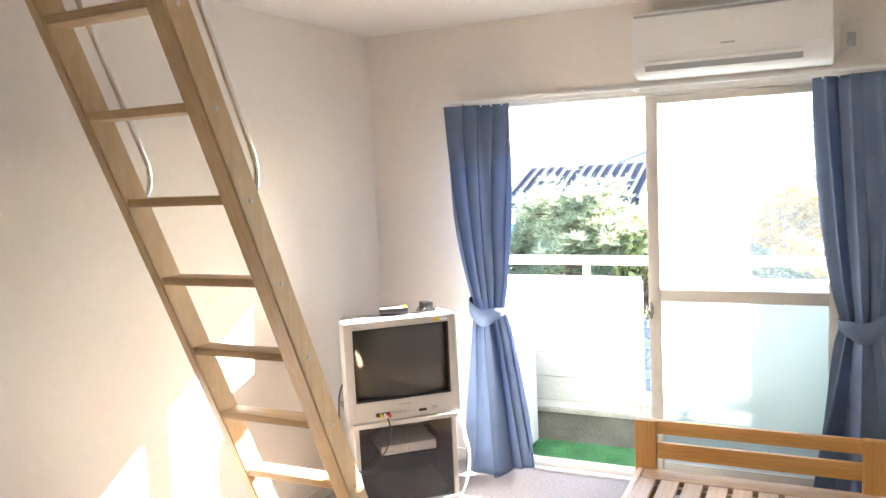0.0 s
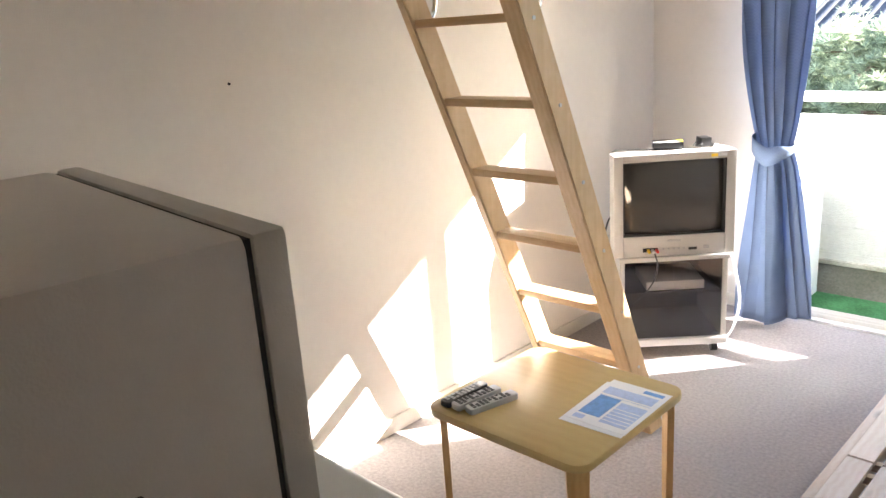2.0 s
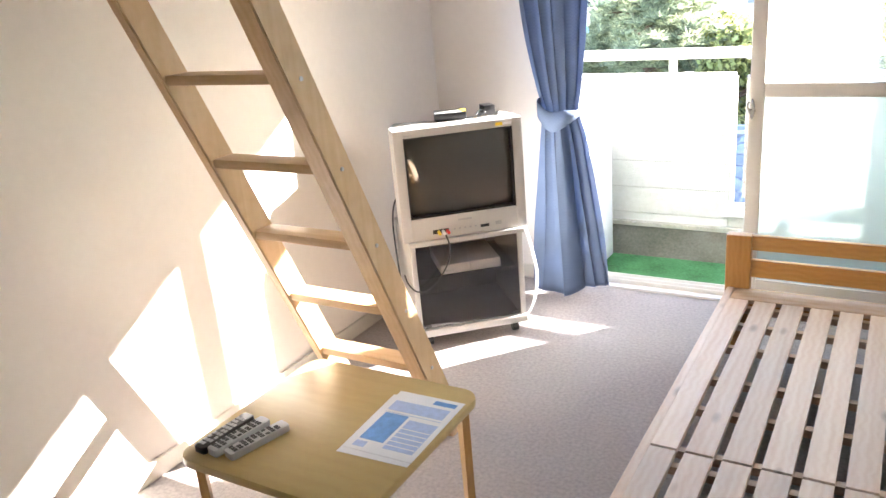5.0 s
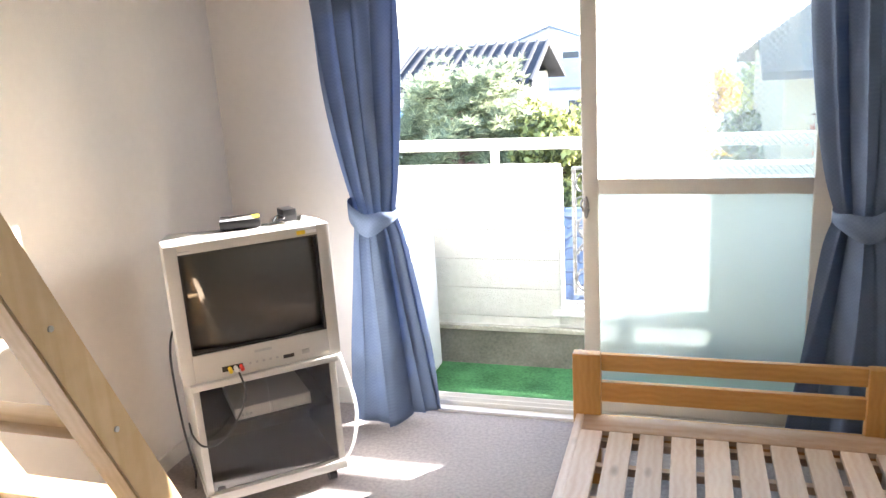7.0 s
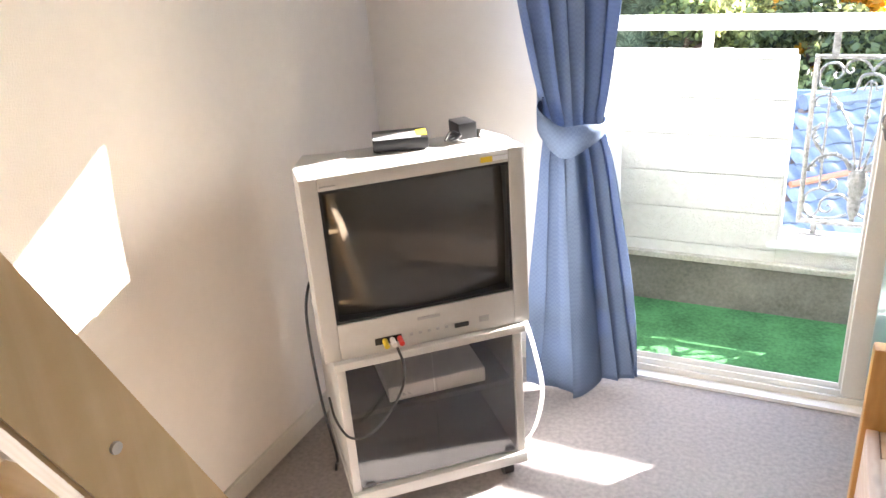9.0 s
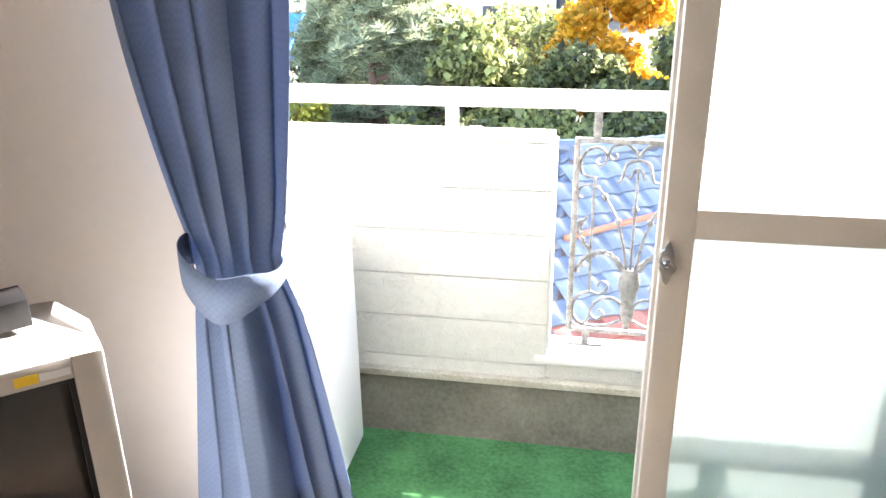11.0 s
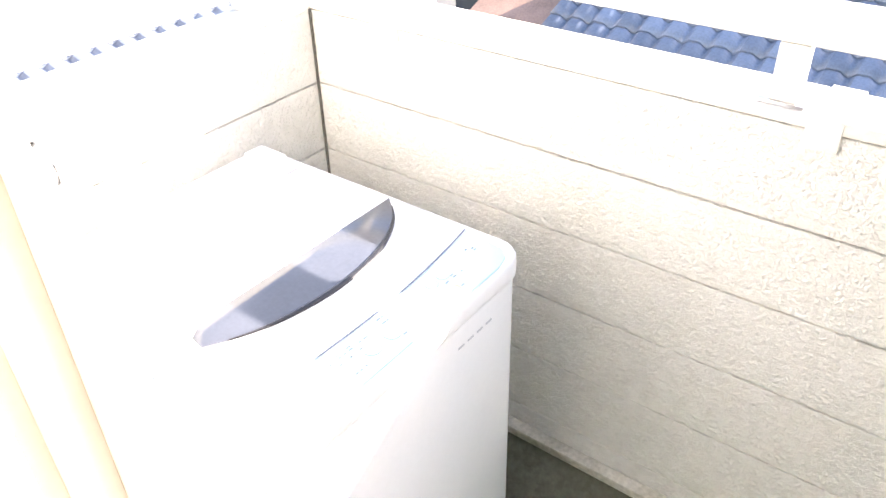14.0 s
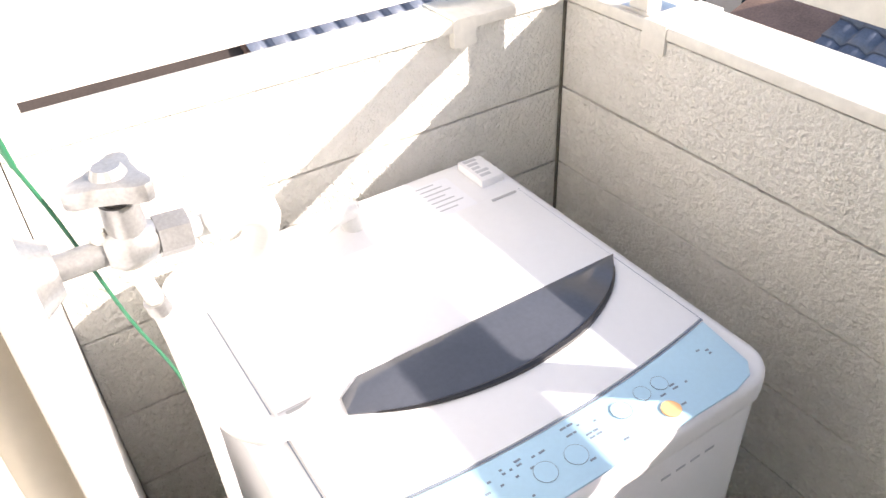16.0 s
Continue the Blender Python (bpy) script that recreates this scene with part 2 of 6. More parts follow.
def cloth():
    """Blue woven curtain with a fine check and some light through it."""
    m = bpy.data.materials.new("blue_curtain_cloth")
    m.use_nodes = True
    n, l = m.node_tree.nodes, m.node_tree.links
    b = n["Principled BSDF"]
    b.inputs["Roughness"].default_value = 0.8
    co = n.new("ShaderNodeTexCoord")
    ck = n.new("ShaderNodeTexChecker")
    ck.inputs["Scale"].default_value = 130
    ck.inputs[1].default_value = (0.150, 0.205, 0.315, 1)
    ck.inputs[2].default_value = (0.160, 0.218, 0.333, 1)
    l.new(co.outputs["Object"], ck.inputs["Vector"])
    no = n.new("ShaderNodeTexNoise")
    no.inputs["Scale"].default_value = 9
    mx = n.new("ShaderNodeMix")
    mx.data_type, mx.blend_type = "RGBA", "OVERLAY"
    mx.inputs[0].default_value = 0.25
    l.new(co.outputs["Object"], no.inputs["Vector"])
    l.new(ck.outputs[0], mx.inputs[6])
    l.new(no.outputs[0], mx.inputs[7])
    l.new(mx.outputs[2], b.inputs["Base Color"])
    tr = n.new("ShaderNodeBsdfTranslucent")
    weave = n.new("ShaderNodeTexChecker")
    weave.inputs["Scale"].default_value = 130
    weave.inputs[1].default_value = (0.19, 0.26, 0.46, 1)
    weave.inputs[2].default_value = (0.235, 0.315, 0.53, 1)
    l.new(co.outputs["Object"], weave.inputs["Vector"])
    l.new(weave.outputs[0], tr.inputs[0])
    ms = n.new("ShaderNodeMixShader")
    ms.inputs[0].default_value = 0.18
    l.new(b.outputs[0], ms.inputs[1])
    l.new(tr.outputs[0], ms.inputs[2])
    l.new(ms.outputs[0], n["Material Output"].inputs[0])
    return m


M_CLOTH = cloth()


def pane_mat(name, haze, wires=True, blur=0.0):
    """Window glass with a milky haze that lights up in the sun, a diagonal wire net, and a rippled face that blurs."""
    m = bpy.data.materials.new(name)
    m.use_nodes = True
    n, l = m.node_tree.nodes, m.node_tree.links
    out = n["Material Output"]
    n.remove(n["Principled BSDF"])
    clear = n.new("ShaderNodeBsdfTransparent")
    clear.inputs[0].default_value = (0.93, 0.96, 0.95, 1)
    through_ = clear.outputs[0]
    if blur:
        rough = n.new("ShaderNodeBsdfRefraction")
        rough.inputs["Color"].default_value = (0.86, 0.90, 0.89, 1)
        rough.inputs["Roughness"].default_value = 0.34
        rough.inputs["IOR"].default_value = 1.15
        mb = n.new("ShaderNodeMixShader")
        mb.inputs[0].default_value = blur
        l.new(clear.outputs[0], mb.inputs[1])
        l.new(rough.outputs[0], mb.inputs[2])
        through_ = mb.outputs[0]
    milk = n.new("ShaderNodeBsdfTranslucent")
    milk.inputs[0].default_value = (0.85, 0.87, 0.86, 1)
    dif = n.new("ShaderNodeBsdfDiffuse")
    dif.inputs[0].default_value = (0.6, 0.62, 0.61, 1)
    md = n.new("ShaderNodeMixShader")
    md.inputs[0].default_value = 0.35
    l.new(milk.outputs[0], md.inputs[1])
    l.new(dif.outputs[0], md.inputs[2])
    co = n.new("ShaderNodeTexCoord")
    mp = n.new("ShaderNodeMapping")
    mp.inputs["Rotation"].default_value = (0, radians(45), 0)
    l.new(co.outputs["Object"], mp.inputs["Vector"])
    lines = []
    for d in "XZ":
        w = n.new("ShaderNodeTexWave")
        w.bands_direction = d
        w.inputs["Scale"].default_value = 18
        l.new(mp.outputs[0], w.inputs["Vector"])
        lines.append(w.outputs["Fac"])
    mxm = n.new("ShaderNodeMath")
    mxm.operation = "MAXIMUM"
    l.new(lines[0], mxm.inputs[0])
    l.new(lines[1], mxm.inputs[1])
    mr = n.new("ShaderNodeMapRange")
    mr.inputs[1].default_value, mr.inputs[2].default_value = 0.93, 1.0
    mr.inputs[3].default_value, mr.inputs[4].default_value = haze, min(1, haze + (0.22 if wires else 0))
    l.new(mxm.outputs[0], mr.inputs[0])
    ms = n.new("ShaderNodeMixShader")
    l.new(mr.outputs[0], ms.inputs[0])
    l.new(through_, ms.inputs[1])
    l.new(md.outputs[0], ms.inputs[2])
    gl = n.new("ShaderNodeBsdfGlossy")
    gl.inputs["Roughness"].default_value = 0.04
    lw = n.new("ShaderNodeLayerWeight")
    pw = n.new("ShaderNodeMath")
    pw.operation = "POWER"
    pw.inputs[1].default_value = 4
    l.new(lw.outputs["Facing"], pw.inputs[0])
    fr = n.new("ShaderNodeMath")
    fr.operation = "MULTIPLY_ADD"
    fr.inputs[1].default_value, fr.inputs[2].default_value = 0.8, 0.03
    l.new(pw.outputs[0], fr.inputs[0])
    mg = n.new("ShaderNodeMixShader")
    l.new(fr.outputs[0], mg.inputs[0])
    l.new(ms.outputs[0], mg.inputs[1])
    l.new(gl.outputs[0], mg.inputs[2])
    l.new(mg.outputs[0], out.inputs[0])
    return m


M_PANE = pane_mat("wired_pane", 0.05)
M_FROST = pane_mat("frosted_pane", 0.11, wires=False, blur=0.75)
M_SMOKE = bpy.data.materials.new("smoked_door_glass")
M_SMOKE.use_nodes = True
_n = M_SMOKE.node_tree.nodes
_l = M_SMOKE.node_tree.links
_n.remove(_n["Principled BSDF"])
_t = _n.new("ShaderNodeBsdfTransparent")
_t.inputs[0].default_value = (0.92, 0.91, 0.90, 1)
_g = _n.new("ShaderNodeBsdfGlossy")
_g.inputs["Roughness"].default_value = 0.02
_w = _n.new("ShaderNodeLayerWeight")
_p = _n.new("ShaderNodeMath")
_p.operation = "POWER"
_p.inputs[1].default_value = 3.5
_l.new(_w.outputs["Facing"], _p.inputs[0])
_f = _n.new("ShaderNodeMath")
_f.operation = "MULTIPLY_ADD"
_f.inputs[1].default_value, _f.inputs[2].default_value = 0.7, 0.10
_l.new(_p.outputs[0], _f.inputs[0])
_m = _n.new("ShaderNodeMixShader")
_l.new(_f.outputs[0], _m.inputs[0])
_l.new(_t.outputs[0], _m.inputs[1])
_l.new(_g.outputs[0], _m.inputs[2])
_l.new(_m.outputs[0], _n["Material Output"].inputs[0])


# ---- helpers for meshes ----
def bm_box(bm, x0, x1, y0, y1, z0, z1, bevel=0.0, m=None):
    b = bmesh.new()
    bmesh.ops.create_cube(b, size=1)
    for v in b.verts:
        v.co = Vector(((x0 + x1) / 2 + v.co.x * (x1 - x0), (y0 + y1) / 2 + v.co.y * (y1 - y0), (z0 + z1) / 2 + v.co.z * (z1 - z0)))
    if bevel:
        bmesh.ops.bevel(b, geom=list(b.edges), offset=bevel, segments=2, affect="EDGES", profile=0.6)
    if m is not None:
        bmesh.ops.transform(b, matrix=m, verts=b.verts)
    return join(bm, b)


def join(bm, b):
    """Adds the bmesh b to bm and frees it."""
    me = bpy.data.meshes.new("tmp")
    b.to_mesh(me)
    b.free()
    bm.from_mesh(me)
    bpy.data.meshes.remove(me)
    return bm


def bm_prism(bm, pts, z0, z1, bevel=0.0, m=None, segs=2):
    """A flat outline in x and y, raised from z0 to z1, with its rims rounded."""
    b = bmesh.new()
    f = b.faces.new([b.verts.new((x, y, z0)) for x, y in pts])
    up = bmesh.ops.extrude_face_region(b, geom=[f])["geom"]
    bmesh.ops.translate(b, vec=(0, 0, z1 - z0), verts=[v for v in up if isinstance(v, bmesh.types.BMVert)])
    bmesh.ops.recalc_face_normals(b, faces=b.faces)
    if bevel:
        flat = [e for e in b.edges if abs(e.verts[0].co.z - e.verts[1].co.z) < 1e-6]
        bmesh.ops.bevel(b, geom=flat, offset=bevel, segments=segs, affect="EDGES", profile=0.6)
    if m is not None:
        bmesh.ops.transform(b, matrix=m, verts=b.verts)
    return join(bm, b)


def rounded(x0, x1, y0, y1, r, n=5):
    """An outline with rounded corners."""
    pts = []
    for cx, cy, a in ((x1 - r, y1 - r, 0), (x0 + r, y1 - r, 90), (x0 + r, y0 + r, 180), (x1 - r, y0 + r, 270)):
        for i in range(n + 1):
            t = radians(a + 90 * i / n)
            pts.append((cx + r * math.cos(t), cy + r * math.sin(t)))
    return pts


def smooth_line(pts, n=6):
    """A smooth line through the given places."""
    P = [Vector(p) for p in pts]
    P = [2 * P[0] - P[1]] + P + [2 * P[-1] - P[-2]]
    out = []
    for i in range(1, len(P) - 2):
        for k in range(n):
            t = k / n
            a, b, c, d = P[i - 1], P[i], P[i + 1], P[i + 2]
            out.append(0.5 * ((2 * b) + (c - a) * t + (2 * a - 5 * b + 4 * c - d) * t * t + (3 * b - a - 3 * c + d) * t ** 3))
    out.append(P[-2])
    return out


def bm_tube(bm, pts, r, seg=8, closed=False):
    """A round bar along a line; r is a number or a function of the way from 0 to 1."""
    P = [Vector(p) for p in pts]
    rings, side = [], None
    for i, p in enumerate(P):
        d = (P[min(i + 1, len(P) - 1)] - P[max(i - 1, 0)]).normalized()
        if side is None:
            side = d.orthogonal().normalized()
        side = (side - d * side.dot(d)).normalized()
        up = d.cross(side)
        rr = r(i / (len(P) - 1)) if callable(r) else r
        rings.append([bm.verts.new(p + rr * (math.cos(2 * math.pi * k / seg) * side + math.sin(2 * math.pi * k / seg) * up)) for k in range(seg)])
    for a, b in zip(rings, rings[1:]):
        for k in range(seg):
            bm.faces.new((a[k], a[(k + 1) % seg], b[(k + 1) % seg], b[k]))
    bm.faces.new(rings[0][::-1])
    bm.faces.new(rings[-1])
    return bm


def bm_cyl(bm, a, b, r, seg=20, r2=None):
    return bm_tube(bm, [Vector(a), Vector(b)], (lambda t: r + (r2 - r) * t) if r2 is not None else r, seg)


def part(name, bm, material, parent=None, label="", smooth=False):
    """Links a bmesh as one mesh object, under a thing or a part if one is given."""
    me = bpy.data.meshes.new(name)
    bmesh.ops.recalc_face_normals(bm, faces=bm.faces)
    bm.to_mesh(me)
    bm.free()
    if material:
        me.materials.append(material)
    if smooth:
        me.shade_smooth()
        me.set_sharp_from_angle(angle=radians(35))
    ob = new(name, me)
    if parent:
        ob.parent = parent
    if label:
        ob["label"] = label
    return ob


def box(name, x0, x1, y0, y1, z0, z1, material, parent=None, bevel=0.0, label=""):
    return part(name, bm_box(bmesh.new(), x0, x1, y0, y1, z0, z1, bevel), material, parent, label, smooth=bevel > 0)


def tube(name, pts, r, material, parent=None, label="", seg=8, n=6):
    return part(name, bm_tube(bmesh.new(), smooth_line(pts, n) if n else pts, r, seg), material, parent, label, smooth=True)


def thing(name, m, label, category, group=""):
    e = new(name)
    e.matrix_basis = m
    e.empty_display_size = 0.05
    return tagged(e, label, category, group)


def structure(ob, label="", category=""):
    return tagged(ob, label, category, kind="structure")


O = pose(0, 0, 0)
# ---- the room ----
FLOOR_Z, CEIL_Z, RIGHT, BACK, WIN_L, WIN_R, HEAD = 0.0, 2.41, 2.86, -5.6, 0.660, 2.43, 1.962
structure(box("floor", -0.12, RIGHT + 0.12, BACK, -0.015, -0.12, 0, M_CARPET), "grey-brown short pile carpet in the sun", "carpet")
structure(box("wall_west", -0.12, 0, BACK, 0.12, 0, 2.5, M_WALL), "cream wallpapered wall with sun patches", "wall")
structure(box("wall_east", RIGHT, RIGHT + 0.12, BACK, 0.12, 0, 2.5, M_WALL), "cream wallpapered wall", "wall")
structure(box("wall_back", -0.12, RIGHT + 0.12, BACK - 0.1, BACK, 0, 2.5, M_WALL), "cream wallpapered wall", "wall")
wn_bm = bmesh.new()
bm_box(wn_bm, 0, WIN_L - 0.012, 0, 0.123, 0, 2.5)
bm_box(wn_bm, WIN_L - 0.012, WIN_R + 0.012, 0, 0.123, HEAD + 0.03, 2.5)
bm_box(wn_bm, WIN_R + 0.012, RIGHT, 0, 0.123, 0, 2.5)
structure(part("wall_north", wn_bm, M_WALL), "cream wallpapered wall around the balcony window", "wall")
structure(box("wall_closet", 0.0, 0.25, BACK, -3.575, 0, CEIL_Z, M_WALL), "cream wallpapered corner of the kitchen side", "wall")
structure(box("wall_partition", 0.25, 1.80, -4.16, -4.06, 0, CEIL_Z, M_WALL), "cream wallpapered partition behind the fridge", "wall")
# ceiling with a hatch over the ladder
cb = bmesh.new()
HX0, HX1, HY0, HY1 = 0.0, 1.0, -3.3, -2.42
bm_box(cb, -0.12, RIGHT + 0.12, HY1, 0.12, CEIL_Z, 2.52)
bm_box(cb, -0.12, RIGHT + 0.12, BACK, HY0, CEIL_Z, 2.52)
bm_box(cb, HX1, RIGHT + 0.12, HY0, HY1, CEIL_Z, 2.52)
bm_box(cb, -0.12, HX1 + 0.1, HY0 - 0.1, HY1 + 0.1, 3.5, 3.6)
for x0, x1, y0, y1 in ((-0.12, 0.0, HY0, HY1), (HX1, HX1 + 0.1, HY0, HY1), (-0.12, HX1 + 0.1, HY0 - 0.1, HY0), (-0.12, HX1 + 0.1, HY1, HY1 + 0.1)):
    bm_box(cb, x0, x1, y0, y1, 2.52, 3.5)
structure(part("ceiling", cb, M_CEIL), "off-white papered ceiling with a loft hatch", "ceiling")
for name, b in (("baseboard", (0.0, 0.012, -3.575, -0.001)), ("baseboard", (0.012, WIN_L - 0.03, -0.012, 0.0)), ("baseboard", (WIN_R + 0.03, RIGHT, -0.012, 0.0)), ("baseboard", (RIGHT - 0.012, RIGHT, BACK, -0.013))):
    structure(box(name, b[0], b[1], b[2], b[3], 0.001, 0.07, M_TRIM, bevel=0.003), "cream baseboard", "baseboard")


pin = thing("wall_pin", pose(0, -2.618, 1.468), "small dark pin stuck in the wallpaper", "pin")
part("head", bm_cyl(bmesh.new(), (0.0, 0, 0), (0.005, 0, 0), 0.005, 12, 0.0035), M_DARK, pin)


# ---- balcony window ----
def leaf(x0, x1, y0, y1, name):
    """One sliding leaf: stiles, rails and two panes."""
    z0, z1, mid = 0.034, HEAD - 0.004, 0.975
    e = thing(name, O, "cream aluminium sliding leaf with wired glass, pushed aside", "window")
    structure(e)
    s = 0.060
    box("stile", x0, x0 + s, y0, y1, z0, z1, M_ALU, e, 0.004)
    box("stile", x1 - s, x1, y0, y1, z0, z1, M_ALU, e, 0.004)
    box("bottom_rail", x0 + s, x1 - s, y0 + 0.003, y1 - 0.003, z0, z0 + 0.075, M_ALU, e, 0.003)
    box("mid_rail", x0 + s, x1 - s, y0 + 0.003, y1 - 0.003, mid - 0.03, mid + 0.03, M_ALU, e, 0.003)
    box("top_rail", x0 + s, x1 - s, y0 + 0.003, y1 - 0.003, z1 - 0.035, z1, M_ALU, e, 0.003)
    ym = (y0 + y1) / 2
    p = box("pane", x0 + s, x1 - s, ym - 0.0025, ym + 0.0025, mid + 0.03, z1 - 0.035, M_PANE, e, label="clear wired upper pane")
    p.visible_shadow = False
    box("pane", x0 + s, x1 - s, ym - 0.0025, ym + 0.0025, z0 + 0.075, mid - 0.03, M_FROST, e, label="frosted lower pane")
    return e


leaf_a = leaf(1.533, WIN_R - 0.022, 0.030, 0.062, "window_1")
lock_rim = [(1.540, 0.858), (1.546, 0.850), (1.552, 0.858), (1.558, 0.880), (1.558, 0.912), (1.552, 0.934), (1.546, 0.942), (1.540, 0.934), (1.535, 0.912), (1.535, 0.880)]
bm = bm_prism(bmesh.new(), lock_rim, 0.0, 0.005, 0.0012)
bm.transform(Matrix(((1, 0, 0, 0), (0, 0, -1, 0.0285), (0, 1, 0, 0), (0, 0, 0, 1))))
lock = part("lock_plate", bm, M_LOCK, leaf_a, "plated crescent lock", smooth=True)
for z in (0.860, 0.932):
    part("screw", bm_cyl(bmesh.new(), (1.546, 0.024, z), (1.546, 0.0215, z), 0.0042, 10), M_LOCK, lock)
part("lock_drum", bm_cyl(bmesh.new(), (1.546, 0.024, 0.893), (1.546, 0.011, 0.893), 0.011, 16, 0.0095), M_LOCK, lock, smooth=True)
tube("lock_lever", [(1.546, 0.012, 0.893), (1.536, 0.007, 0.897), (1.529, 0.005, 0.910), (1.531, 0.004, 0.924), (1.538, 0.004, 0.930)], 0.0045, M_LOCK, lock, n=4)
bm = bm_prism(bmesh.new(), [(1.546 + 0.017 * math.cos(i * math.pi / 10), 0.893 - 0.017 * math.sin(i * math.pi / 10)) for i in range(11)], 0.0, 0.006, 0.001)
bm.transform(Matrix(((1, 0, 0, 0), (0, 0, -1, 0.018), (0, 1, 0, 0), (0, 0, 0, 1))))
part("lock_crescent", bm, M_LOCK, lock, smooth=True)
leaf_b = leaf(1.526, WIN_R - 0.022, 0.070, 0.100, "window_2")
fr = thing("window_frame", O, "cream aluminium frame of the balcony window", "window frame")
structure(fr)
box("jamb", WIN_L - 0.012, WIN_L + 0.026, -0.004, 0.136, 0.031, HEAD, M_ALU, fr, 0.003)
for y0, y1 in ((-0.004, 0.016), (0.034, 0.056), (0.078, 0.094), (0.120, 0.136)):
    box("jamb_fin", WIN_L + 0.0262, WIN_L + 0.050, y0, y1, 0.031, HEAD, M_ALU, fr, 0.002)
box("inner_jamb", WIN_L - 0.040, WIN_L + 0.040, -0.020, -0.0045, 0.013, HEAD, M_TRIM, fr, 0.002)
box("jamb", WIN_R - 0.022, WIN_R + 0.012, -0.004, 0.136, 0.031, HEAD, M_ALU, fr, 0.003)
box("head", WIN_L - 0.012, WIN_R + 0.012, -0.004, 0.136, HEAD, HEAD + 0.03, M_ALU, fr, 0.003)
b = bmesh.new()
ends = [[b.verts.new((x, y, z)) for y, z in ((-0.015, -0.05), (-0.015, 0.012), (0.114, 0.012), (0.175, -0.078), (0.175, -0.115), (0.1505, -0.115), (0.1505, -0.05))] for x in (WIN_L - 0.012, WIN_R + 0.012)]
for i in range(7):
    b.faces.new((ends[0][i], ends[0][(i + 1) % 7], ends[1][(i + 1) % 7], ends[1][i]))
b.faces.new(ends[0][::-1])
b.faces.new(ends[1])
part("sill", b, M_WHITE, fr, "white sill worn by feet")
for y in (0.024, 0.064, 0.104):
    box("track", WIN_L + 0.022, WIN_R - 0.022, y, y + 0.004, 0.012, 0.033, M_ALU, fr)
box("casing", WIN_L - 0.05, WIN_R + 0.05, -0.018, -0.005, HEAD + 0.012, HEAD + 0.05, M_WHITE, fr, 0.003)
rail = thing("curtain_rail", O, "white curtain rail above the window", "curtain rail")
box("rail", 0.50, 2.70, -0.172, -0.148, 1.985, 2.0, M_WHITE, rail, 0.003)
for x in (0.56, 1.5, 2.56):
    box("bracket", x, x + 0.02, -0.148, 0.0, 1.982, 2.002, M_WHITE, rail, 0.002)


